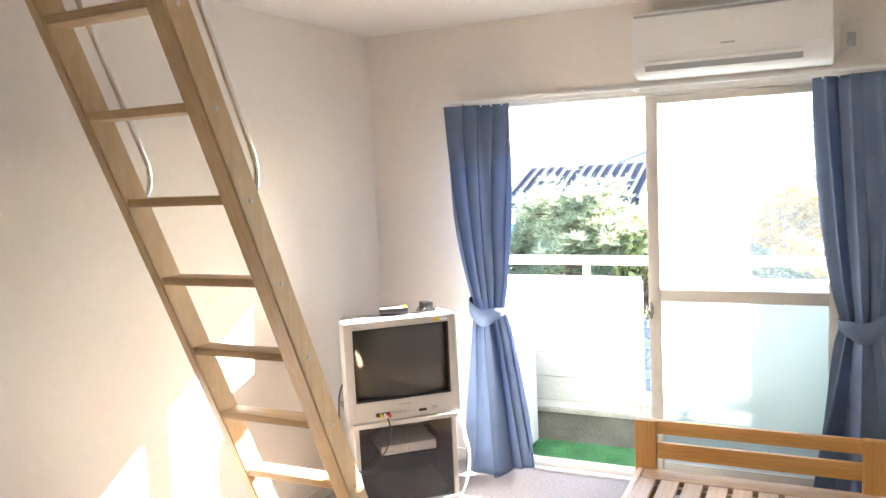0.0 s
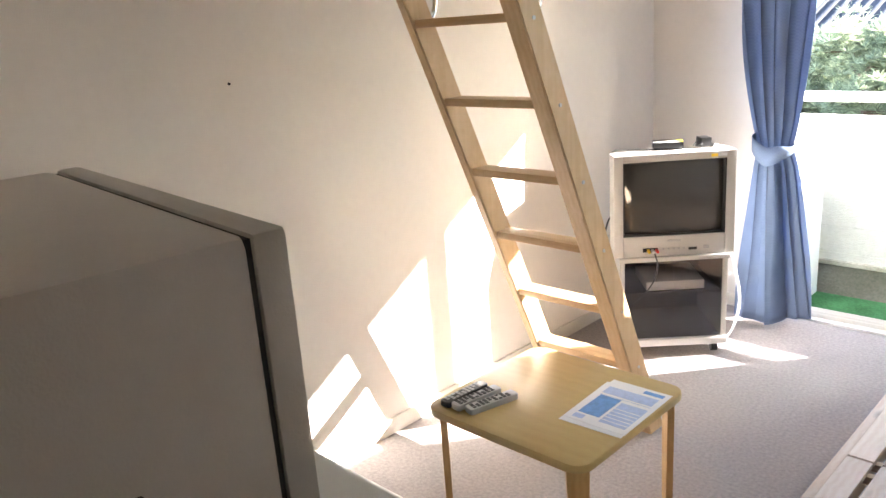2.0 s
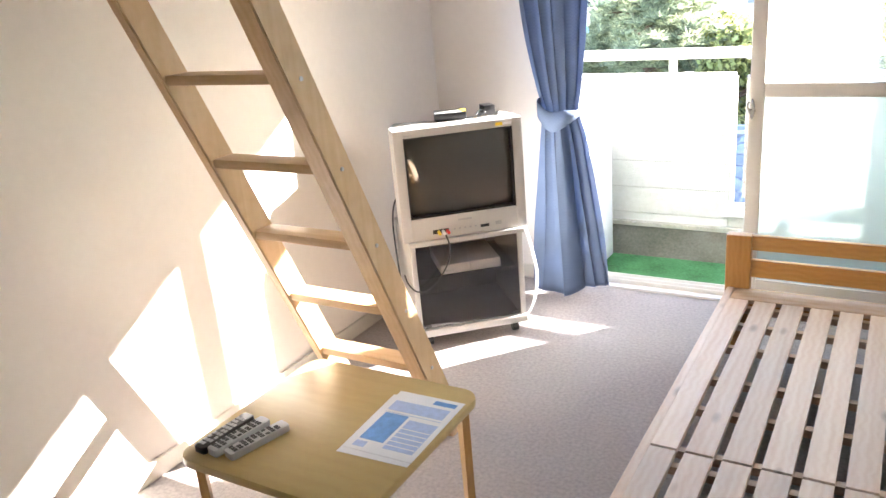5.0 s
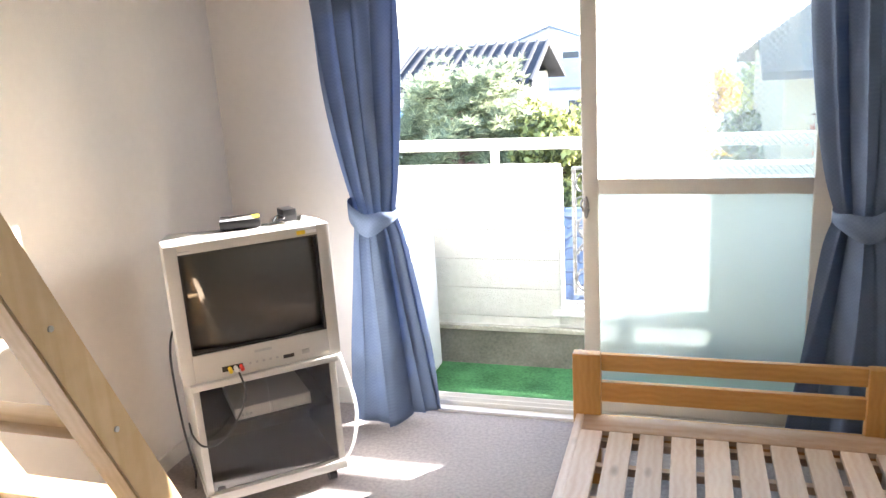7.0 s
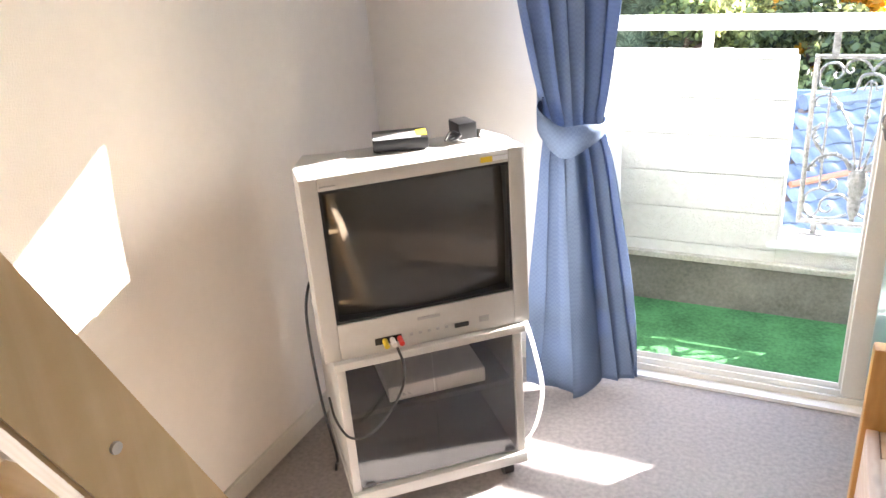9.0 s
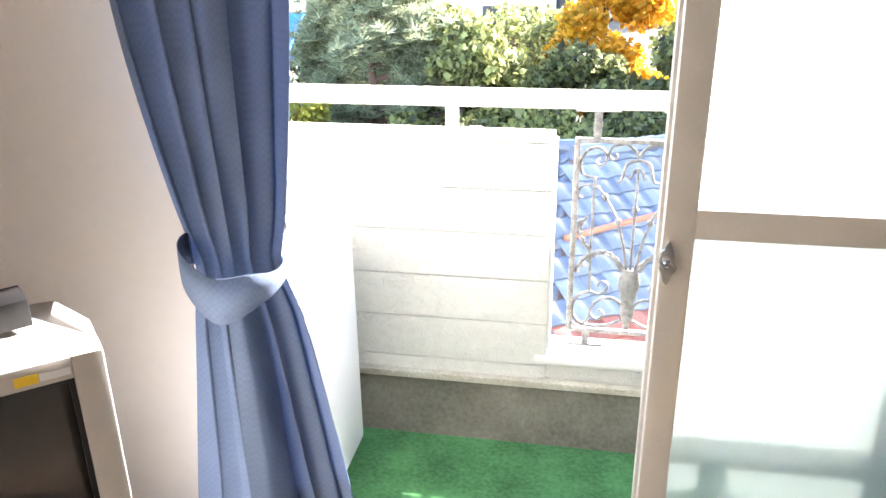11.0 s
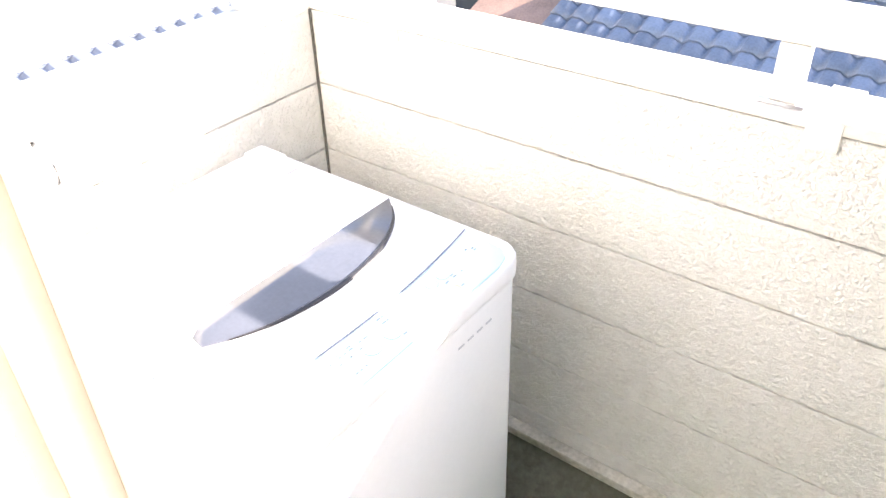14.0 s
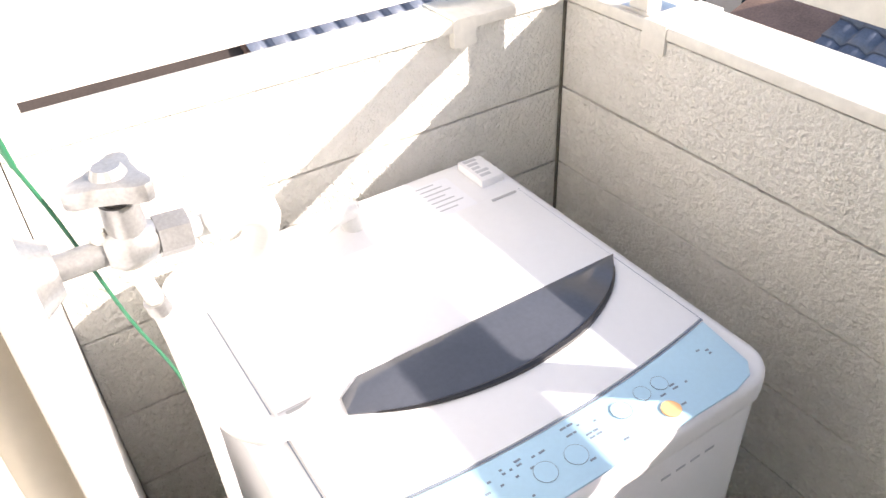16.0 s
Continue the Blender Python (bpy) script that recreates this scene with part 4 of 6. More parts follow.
for y in (-0.60, -0.76, -0.95, -1.19, -1.385, -1.62, -1.70, -1.87, -2.05, -2.25, -2.41):
    part("cross_bar", bm_box(bmesh.new(), BX0 + 0.042, BX1 - 0.042, y - 0.012, y + 0.012, 0.226, 0.2515, 0.001), M_SLATX, bed)

# ---- fridge and microwave ----
fg = thing("fridge", pose(0.030, -0.018, 0), "off-white two-door fridge against the partition", "fridge")
part("body", bm_box(bmesh.new(), 1.235, 1.755, -4.053, -3.578, 0.02, 1.176, 0.008), M_FRIDGE, fg, smooth=True)
part("top_door", bm_prism(bmesh.new(), rounded(1.233, 1.765, -3.573, -3.508, 0.022, 5), 0.80, 1.189, 0.016, segs=4), M_FRIDGE, fg, smooth=True)
part("bottom_door", bm_prism(bmesh.new(), rounded(1.233, 1.765, -3.573, -3.508, 0.022, 5), 0.05, 0.79, 0.016, segs=4), M_FRIDGE, fg, smooth=True)
box("hinge_cover", 1.64, 1.75, -3.633, -3.578, 1.176, 1.186, M_FRIDGE, fg, 0.003)
box("gasket", 1.245, 1.748, -3.579, -3.572, 0.06, 1.174, M_DARK, fg)
for x in (1.27, 1.70):
    for y in (-4.013, -3.613):
        part("foot", bm_cyl(bmesh.new(), (x, y, 0), (x, y, 0.02), 0.02, 12), M_BLACK, fg)
mw = thing("microwave", pose(1.774, -3.645, 1.484, 0, 0, -5.1) @ Matrix.Translation((-1.688, 3.6, -1.495)), "grey enamelled microwave oven on the fridge", "microwave")
MX0, MX1, MZ0, MZ1 = 1.224, 1.688, 1.206, 1.495
b = bmesh.new()
bm_box(b, MX0, MX1, -3.958, -3.63, MZ0, MZ1, 0.010)
part("case", b, M_MICRO, mw, smooth=True)
box("seam", MX0 + 0.006, MX1 - 0.004, -3.631, -3.627, MZ0 + 0.006, MZ1 - 0.004, M_DARK, mw)
part("door", bm_box(bmesh.new(), MX0, MX1, -3.627, -3.6, MZ0, MZ1, 0.006), M_MICRO, mw, smooth=True)
for g in range(6):
    y1 = -3.728 - 0.0435 * g
    for k in range(8):
        if y1 - 0.034 < -3.953:
            continue
        z = 1.338 - 0.0138 * k
        b = bm_prism(bmesh.new(), rounded(-0.016, 0.016, -0.0035, 0.0035, 0.003, 3), 0, 0.0016)
        bmesh.ops.transform(b, matrix=Matrix.Translation((MX1 - 0.0005, y1 - 0.017, z)) @ Matrix.Rotation(radians(90), 4, "Y") @ Matrix.Rotation(radians(90), 4, "Z"), verts=b.verts)
        part("vent_slot", b, M_DARK, mw)
for x in (MX0 + 0.03, MX1 - 0.03):
    for y in (-3.653, -3.933):
        part("foot", bm_cyl(bmesh.new(), (x, y, 1.190), (x, y, MZ0 + 0.002), 0.011, 12), M_BLACK, mw)
tube("cord", [(1.45, -3.958, 1.25), (1.47, -3.983, 1.21), (1.52, -4.000, 1.205), (1.56, -4.008, 1.18), (1.57, -4.012, 0.9), (1.57, -4.012, 0.02)], 0.004, M_BLACK, mw)
# ---- balcony ----
BF, BY, BT, BL = -0.160, 1.035, 0.893, 0.005
GROUND = -4.3
structure(box("balcony_floor", BL - 0.15, 2.912, 0.176, 1.135, -0.32, BF, M_GREEN), "green artificial turf on the balcony floor", "turf")
wing = structure(box("wing_wall", 2.917, 2.957, 0.132, 1.16, -0.32, 2.03, M_SIDING), "white screen at the balcony end", "screen")
ow = bmesh.new()
bm_box(ow, BL - 0.15, WIN_L - 0.013, 0.124, 0.130, BF, 2.6)
bm_box(ow, WIN_R + 0.013, 3.4, 0.124, 0.130, BF, 2.6)
bm_box(ow, WIN_L - 0.013, WIN_R + 0.013, 0.124, 0.130, HEAD + 0.031, 2.6)
bm_box(ow, BL - 0.15, 3.07, 0.02, 0.150, -0.5, -0.051)
structure(part("outer_wall", ow, M_WHITE), "white outer wall beside the balcony window", "wall")
# Out of view; added to lower the top of the sun patch indoors.
structure(box("eave", -0.3, 3.5, 0.131, 0.62, 2.15, 2.24, M_WHITE), "unseen eave added above the balcony window to cut the sun", "eave")
low = structure(part("lower_storey", bm_box(bmesh.new(), -0.12, RIGHT + 0.12, BACK, 1.13, GROUND, -0.33), M_HOUSE), "plain storey under the room", "wall")


def courses(name, x0, x1, y_in, y_out, z_top, axis, label):
    """A parapet: a core, and boards one above the other on its inner face with joints between."""
    core = bmesh.new()
    if axis == "x":
        bm_box(core, x0, x1, y_in + 0.012, y_out, -0.08, z_top)
    else:
        bm_box(core, y_out, y_in - 0.012, x0, x1, -0.08, z_top)
    w = structure(part(name, core, M_JOINT), label, "parapet")
    zs = [0.0, 0.060, 0.224, 0.389, 0.555, 0.712, z_top - 0.001]
    for a, b_ in zip(zs, zs[1:]):
        bd = bmesh.new()
        if axis == "x":
            bm_box(bd, x0 + 0.001, x1 - 0.001, y_in, y_in + 0.0118, a + 0.002, b_ - 0.002, 0.002)
        else:
            bm_box(bd, y_in - 0.0118, y_in, x0 + 0.001, x1 - 0.001, a + 0.002, b_ - 0.002, 0.002)
        part("board", bd, M_SIDING, w)
    return w


fw = courses("parapet_front", BL, 1.276, BY, 1.135, BT - 0.02, "x", "white board parapet, weathered at its foot")
fw2 = courses("parapet_front_right", 1.812, 2.912, BY, 1.135, BT - 0.02, "x", "white board parapet, weathered at its foot")
lw = courses("parapet_side", 0.131, BY + 0.10, BL, BL - 0.068, BT - 0.02, "y", "white board parapet at the balcony end")
under = structure(box("parapet_under_opening", 1.276, 1.812, BY + 0.012, 1.135, -0.08, 0.077, M_SIDING), "white board below the grille opening", "parapet")
for x0, x1 in ((BL, 2.98),):
    structure(box("ledge", x0, x1, BY - 0.030, BY - 0.0005, -0.004, 0.010, M_LEDGE, bevel=0.003), "weathered ledge along the parapet foot", "ledge")
    structure(box("ledge", x0, x1, BY - 0.024, BY - 0.001, -0.020, -0.0045, M_LEDGE, bevel=0.003), "weathered ledge along the parapet foot", "ledge")
    lg = bmesh.new()
    ends_ = [[lg.verts.new((x, y, z)) for y, z in ((BY - 0.001, BF), (BY - 0.001, -0.0205), (BY - 0.020, -0.0205), (BY - 0.160, BF))] for x in (x0, x1)]
    for i in range(4):
        lg.faces.new((ends_[0][i], ends_[0][(i + 1) % 4], ends_[1][(i + 1) % 4], ends_[1][i]))
    lg.faces.new(ends_[0][::-1])
    lg.faces.new(ends_[1])
    structure(part("skirt", lg, M_MOSS), "stained mortar skirt under the parapet", "skirt")
structure(box("corner_joint", BL + 0.0005, BL + 0.005, BY - 0.005, BY - 0.0005, 0.082, BT - 0.022, M_SEAL), "dark sealant in the parapet corner", "joint")
# caps
structure(box("cap", BL - 0.135, 1.276, BY - 0.004, 1.150, BT - 0.02, BT, M_CAP, bevel=0.004), "white metal cap on the parapet", "cap")
structure(box("cap", 1.812, 2.912, BY - 0.004, 1.150, BT - 0.02, BT, M_CAP, bevel=0.004), "white metal cap on the parapet", "cap")
structure(box("cap", BL - 0.078, BL + 0.012, 0.132, BY - 0.0125, BT - 0.02, BT, M_CAP, bevel=0.004), "white metal cap on the parapet", "cap")
for x in (0.217, 1.008, 2.1):
    structure(box("cap_joint", x - 0.024, x + 0.024, BY - 0.0065, 1.1525, BT - 0.045, BT + 0.0025, M_CAP, bevel=0.001), "joint cover on the parapet cap", "cap")
structure(box("cap_joint", BL - 0.0805, BL + 0.0145, 0.796, 0.838, BT - 0.045, BT + 0.0025, M_CAP, bevel=0.001), "joint cover on the parapet cap", "cap")
# opening surround
gf = structure(thing("opening_frame", O, "white frame around the grille opening", "frame"))
box("sill", 1.238, 1.850, 1.018, 1.150, 0.078, 0.104, M_WHITE, gf, 0.003)
box("sill", 1.277, 1.811, 1.028, 1.145, 0.104, 0.130, M_WHITE, gf, 0.003)
box("jamb", 1.8025, 1.8115, BY + 0.003, 1.145, 0.130, BT - 0.022, M_WHITE, gf, 0.002)
box("jamb", 1.2765, 1.2855, BY + 0.003, 1.145, 0.130, BT - 0.022, M_WHITE, gf, 0.002)
# hand rail
hr = structure(thing("balcony_rail", O, "white metal rail above the parapet", "rail"))
RZ0, RZ1 = 0.982, 1.041
box("rail", BL - 0.078, 2.912, 1.040, 1.075, RZ0, RZ1, M_CAP, hr, 0.008)
box("rail", BL - 0.078, BL - 0.052, 0.132, 1.0395, BT + 0.022, RZ1, M_CAP, hr, 0.005, "broad white side board")
for x in (0.146, 0.922, 2.50):
    box("post", x, x + 0.040, 1.043, 1.073, BT + 0.004, RZ0, M_CAP, hr, 0.003)
    box("post_base", x - 0.012, x + 0.052, 1.037, 1.10, BT, BT + 0.006, M_BRASSY, hr, 0.001)
box("post", BL - 0.076, BL - 0.054, 0.90, 0.94, BT, BT + 0.022, M_CAP, hr, 0.003)
box("post", BL - 0.076, BL - 0.054, 0.135, 0.175, BT, BT + 0.022, M_CAP, hr, 0.003)

# ---- cast grille ----
gl = thing("iron_grille", pose(1.340, 1.098, 0.180), "grey cast iron grille of scrolls and leaves", "grille")
GW, GH = 0.4155, 0.701
for n_, x0, x1, z0, z1 in (("frame_bar", 0, 0.020, 0, GH), ("frame_bar", GW - 0.020, GW, 0, GH), ("frame_bar", 0.020, GW - 0.020, 0, 0.016), ("frame_bar", 0.020, GW - 0.020, GH - 0.016, GH)):
    box(n_, x0, x1, -0.010, 0.010, z0, z1, M_IRON, gl, 0.003)
for u in (0.17, 0.82):
    box("top_tie", u * GW - 0.013, u * GW + 0.013, -0.020, -0.006, GH - 0.001, RZ0 - 0.180 - 0.006, M_IRON, gl, 0.002)
    box("fixing_plate", u * GW - 0.07, u * GW + 0.07, -0.052, -0.012, RZ0 - 0.180 - 0.006, RZ0 - 0.180, M_CAP, gl, 0.001)
    box("foot_tie", u * GW - 0.012, u * GW + 0.012, -0.007, 0.007, -0.043, 0, M_IRON, gl, 0.002)
    box("foot_plate", u * GW - 0.06, u * GW + 0.06, -0.014, 0.014, -0.050, -0.043, M_IRON, gl, 0.002)


def scroll(name, uv, r, taper=0.6):
    """The same scroll on both sides of the grille."""
    for s in (1, -1):
        pts = [((u if s > 0 else 1 - u) * GW, 0, v * GH) for u, v in uv]
        b = bm_tube(bmesh.new(), smooth_line(pts, 5), lambda t: 1.2 * r * (1 - (1 - taper) * t), 6)
        part(name, b, M_IRON, gl, smooth=True)


scroll("scroll", [(0.17, 0.81), (0.08, 0.825), (0.055, 0.88), (0.10, 0.94), (0.19, 0.955), (0.25, 0.925), (0.245, 0.885), (0.20, 0.87), (0.18, 0.89), (0.20, 0.905)], 0.0055)
scroll("scroll", [(0.50, 0.915), (0.45, 0.955), (0.38, 0.975), (0.30, 0.96), (0.27, 0.925), (0.30, 0.90), (0.335, 0.91), (0.325, 0.93)], 0.0052)
scroll("bell", [(0.50, 0.90), (0.42, 0.885), (0.395, 0.845), (0.375, 0.80), (0.34, 0.79)], 0.0062)
scroll("bell_lip", [(0.50, 0.86), (0.465, 0.845), (0.45, 0.81), (0.43, 0.815)], 0.0045)
scroll("upright", [(0.17, 0.81), (0.17, 0.60), (0.172, 0.40), (0.18, 0.225)], 0.0045, 1)
scroll("stem", [(0.465, 0.35), (0.43, 0.47), (0.37, 0.60), (0.29, 0.69), (0.20, 0.765)], 0.005, 0.9)
scroll("curl", [(0.20, 0.765), (0.12, 0.775), (0.06, 0.755), (0.055, 0.715), (0.09, 0.71)], 0.0045)
scroll("leaf_arm", [(0.43, 0.345), (0.37, 0.405), (0.26, 0.435), (0.15, 0.415), (0.075, 0.36), (0.06, 0.33)], 0.0085, 0.6)
scroll("leaf_arm", [(0.175, 0.43), (0.12, 0.475), (0.065, 0.53), (0.085, 0.58), (0.13, 0.615)], 0.0075, 0.5)
scroll("curl", [(0.185, 0.225), (0.26, 0.21), (0.32, 0.235), (0.315, 0.275), (0.265, 0.28), (0.25, 0.255)], 0.0048)
scroll("scroll", [(0.18, 0.225), (0.085, 0.195), (0.045, 0.13), (0.08, 0.065), (0.19, 0.035), (0.34, 0.045), (0.45, 0.075)], 0.0055, 0.9)
scroll("scroll", [(0.45, 0.16), (0.38, 0.19), (0.28, 0.185), (0.21, 0.145), (0.20, 0.095), (0.26, 0.075), (0.31, 0.10), (0.285, 0.125), (0.26, 0.115)], 0.0055)
scroll("curl", [(0.20, 0.095), (0.16, 0.055), (0.10, 0.03), (0.05, 0.045), (0.05, 0.07), (0.09, 0.07)], 0.0048)
part("stem", bm_tube(bmesh.new(), [(GW / 2, 0, 0.34 * GH), (GW / 2, 0, 0.86 * GH)], 0.005, 8), M_IRON, gl, smooth=True)
for u, v in ((0.5, 0.66), (0.375, 0.595), (0.625, 0.595), (0.26, 0.715), (0.74, 0.715)):
    b = bm_tube(bmesh.new(), [(u * GW, 0, v * GH - 0.012), (u * GW, 0, v * GH - 0.004), (u * GW, 0, v * GH + 0.004), (u * GW, 0, v * GH + 0.012)], lambda t: 0.006 + 0.006 * math.sin(math.pi * t), 10)
    part("knot", b, M_IRON, gl, smooth=True)
vase = [(0.03, 0.012), (0.055, 0.010), (0.07, 0.016), (0.10, 0.022), (0.15, 0.027), (0.185, 0.022), (0.20, 0.030), (0.23, 0.028), (0.25, 0.036), (0.30, 0.036), (0.325, 0.033), (0.35, 0.022)]
b = bmesh.new()
rings = [[b.verts.new((GW / 2 + r_ * math.cos(a), 0.55 * r_ * math.sin(a), v * GH)) for a in [2 * math.pi * k / 14 for k in range(14)]] for v, r_ in vase]
for p, q in zip(rings, rings[1:]):
    for k in range(14):
        b.faces.new((p[k], p[(k + 1) % 14], q[(k + 1) % 14], q[k]))
b.faces.new(rings[0][::-1])
b.faces.new(rings[-1])
part("vase", b, M_IRON, gl, smooth=True)
for s in (-1, 1):
    for k in range(9):
        t = k / 8
        u = 0.43 - 0.36 * t
        v = 0.345 + 0.09 * math.sin(math.pi * min(1, t * 0.95 + 0.08)) - 0.015 * t
        x = (u if s < 0 else 1 - u) * GW
        b = bm_tube(bmesh.new(), [(x, 0, v * GH), (x - s * -0.004, -0.004, v * GH + 0.018)], lambda q: 0.0095 * (1 - q) + 0.001, 6)
        part("leaflet", b, M_IRON, gl)
    for k in range(5):
        u, v = 0.10 - 0.01 * k + 0.02 * (k % 2), 0.47 + 0.028 * k
        x = (u if s < 0 else 1 - u) * GW
        b = bm_tube(bmesh.new(), [(x, 0, v * GH), (x + s * (0.02 - 0.036 * (k % 2)) * -1, -0.004, v * GH + 0.016)], lambda q: 0.006 * (1 - q) + 0.001, 6)
        part("leaflet", b, M_IRON, gl)

# ---- washing machine ----
wm = thing("washing_machine", O, "white top-loading washing machine on the balcony", "washing machine")
WX0, WX1, WY0, WY1, WZ = 0.060, 0.666, 0.255, 0.815, 0.669
b = bmesh.new()
out_pts = rounded(WX0, WX1, WY0, WY1, 0.040, 5)
bm_prism(b, out_pts, BF + 0.03, WZ - 0.05, 0.004)
part("body", b, M_WASH, wm, smooth=True)
b = bmesh.new()
bm_prism(b, rounded(WX0 - 0.004, WX1 + 0.006, WY0 - 0.004, WY1 + 0.004, 0.046, 6), WZ - 0.049, WZ, 0.016, segs=4)
part("top_frame", b, M_WASH, wm, smooth=True)
for x in (WX0 + 0.06, WX1 - 0.06):
    for y in (WY0 + 0.06, WY1 - 0.06):
        part("foot", bm_cyl(bmesh.new(), (x, y, BF), (x, y, BF + 0.03), 0.028, 14), M_BLACK, wm)


def front_edge(y):
    """The lid's curved front edge."""
    t = (y - 0.53) / 0.25
    return 0.588 - 0.021 * t * t


ys = [0.292 + (0.795 - 0.292) * i / 20 for i in range(21)]
lid_pts = [(front_edge(y), y) for y in ys] + [(0.190, 0.795), (0.190, 0.292)]
part("lid", bm_prism(bmesh.new(), lid_pts, WZ + 0.0005, WZ + 0.006, 0.002), M_WASH, wm, "white folding lid", smooth=True)
arc = [(0.405, 0.797), (0.448, 0.758), (0.478, 0.711), (0.500, 0.650), (0.509, 0.565), (0.502, 0.487), (0.484, 0.421), (0.452, 0.359), (0.426, 0.364), (0.406, 0.395)]
arc_s = [(p.x, p.y) for p in smooth_line([(x, y, 0) for x, y in arc[:8]], 4)] + arc[8:]
part("lid_window", bm_prism(bmesh.new(), arc_s, WZ + 0.0062, WZ + 0.0088, 0.0008), M_LIDGLASS, wm, "smoked window and grip of the lid", smooth=True)
part("lid_fold", bm_prism(bmesh.new(), [(0.190, 0.294), (0.405, 0.294), (0.405, 0.793), (0.190, 0.793)], WZ + 0.0062, WZ + 0.0082, 0.0008), M_WASH, wm, smooth=True)
pan = [(front_edge(y) + 0.004, y) for y in ys] + [(0.646, 0.785), (0.662, 0.770), (0.669, 0.74), (0.669, 0.33), (0.662, 0.30)]
part("control_panel", bm_prism(bmesh.new(), pan, WZ + 0.0005, WZ + 0.004, 0.001), M_WASHPANEL, wm, "pale blue control panel", smooth=True)


def disc(x, y, z0, z1, r, name, material, label=""):
    return part(name, bm_cyl(bmesh.new(), (x, y, z0), (x, y, z1), r, 20), material, wm, label)


PZ = WZ + 0.004
disc(0.648, 0.658, PZ, PZ + 0.0018, 0.0115, "start_button", M_ORANGE, "orange start button")
for x, y, r in ((0.618, 0.612, 0.012), (0.613, 0.648, 0.010), (0.613, 0.675, 0.010), (0.636, 0.532, 0.013), (0.635, 0.492, 0.013)):
    disc(x, y, PZ, PZ + 0.0012, r, "button", M_WASHPANEL)
    ring = bmesh.new()
    bm_tube(ring, [(x + r * math.cos(a), y + r * math.sin(a), PZ + 0.001) for a in [2 * math.pi * k / 24 for k in range(25)]], 0.00035, 4)
    part("button_ring", ring, M_INK, wm)
rr = random.Random(4)
for k in range(46):
    y0 = 0.33 + 0.0095 * k
    for x in (0.600, 0.6055, 0.611, 0.6215, 0.627, 0.649):
        if rr.random() < (0.34 if k % 11 < 5 else 0.06):
            box("legend", x, x + 0.0022, y0, y0 + rr.uniform(0.003, 0.008), PZ, PZ + 0.0006, M_INK, wm)
for k in range(5):
    box("vent_bar", 0.196 + 0.0095 * k, 0.2005 + 0.0095 * k, 0.640, 0.672, WZ + 0.0083, WZ + 0.0092, M_GREYPL, wm)
lbl = box("instruction_label", 0.088, 0.182, 0.640, 0.725, WZ + 0.0003, WZ + 0.0012, M_PAPER, wm)
for k in range(7):
    box("print_line", 0.094 + 0.012 * k, 0.0965 + 0.012 * k, 0.647, 0.647 + 0.05 + 0.018 * (k % 3) / 2, WZ + 0.0012, WZ + 0.0017, M_GREYPRINT, lbl)
box("lint_slot", 0.196, 0.201, 0.74, 0.785, WZ + 0.0083, WZ + 0.0092, M_GREYPL, wm)
part("grip_recess", bm_prism(bmesh.new(), [(0.407, 0.303), (0.418, 0.303), (0.407, 0.338)], WZ + 0.0062, WZ + 0.0072), M_GREYPL, wm)
for k in range(4):
    box("maker_line", WX1 - 0.0005, WX1 + 0.0008, 0.64 + 0.024 * k, 0.655 + 0.024 * k, 0.579, 0.5825, M_GREYPRINT, wm)

part("window_rim", bm_tube(bmesh.new(), [(x, y, WZ + 0.0085) for x, y in arc_s[2:-4]], lambda t: 0.0012 + 0.0034 * math.sin(math.pi * t), 6), M_BLACK, wm, "black rim of the lid window", smooth=True)
for q0, q1 in (((0.185, 0.289), (0.395, 0.289)), ((0.420, 0.289), (0.56, 0.289)), ((0.19, 0.799), (0.565, 0.799)), ((0.186, 0.745), (0.186, 0.80))):
    box("lid_seam", min(q0[0], q1[0]) - 0.0007, q1[0] + 0.0007, min(q0[1], q1[1]) - 0.0007, q1[1] + 0.0007, WZ + 0.0004, WZ + 0.0012, M_INK, wm)
tube("lid_seam", [(front_edge(y) + 0.002, y, WZ + 0.0045) for y in ys], 0.0009, M_INK, wm)
part("lint_box", bm_box(bmesh.new(), 0.078, 0.150, 0.755, 0.800, WZ - 0.001, WZ + 0.014, 0.004), M_WASH, wm, smooth=True)
for k in range(5):
    box("print_mark", 0.084 + 0.012 * k, 0.091 + 0.012 * k, 0.762, 0.785 - 0.004 * (k % 3), WZ + 0.014, WZ + 0.0145, M_GREYPRINT, wm)

# ---- tap, hoses and wires ----
tp = thing("water_tap", O, "plated water tap on the outer wall", "tap")
TX, TZ = 0.540, 1.038
part("flange", bm_tube(bmesh.new(), [(TX, 0.1305, TZ), (TX, 0.136, TZ), (TX, 0.142, TZ), (TX, 0.148, TZ)], lambda t: 0.030 - 0.012 * t, 24), M_TAP, tp, smooth=True)
part("inlet", bm_tube(bmesh.new(), [(TX, 0.146, TZ), (TX, 0.182, TZ)], 0.0095, 16), M_TAP, tp, smooth=True)
part("body", bm_tube(bmesh.new(), [(TX, 0.178, TZ), (TX, 0.185, TZ), (TX, 0.195, TZ), (TX, 0.206, TZ), (TX, 0.213, TZ)], lambda t: 0.0115 + 0.0065 * math.sin(math.pi * t), 18), M_TAP, tp, smooth=True)
part("outlet_nut", bm_tube(bmesh.new(), [(TX, 0.212, TZ - 0.002), (TX, 0.234, TZ - 0.004)], 0.0155, 6), M_TAP, tp)
part("nozzle", bm_tube(bmesh.new(), [(TX, 0.234, TZ - 0.004), (TX, 0.257, TZ - 0.006)], 0.008, 14), M_HOSE, tp, smooth=True)
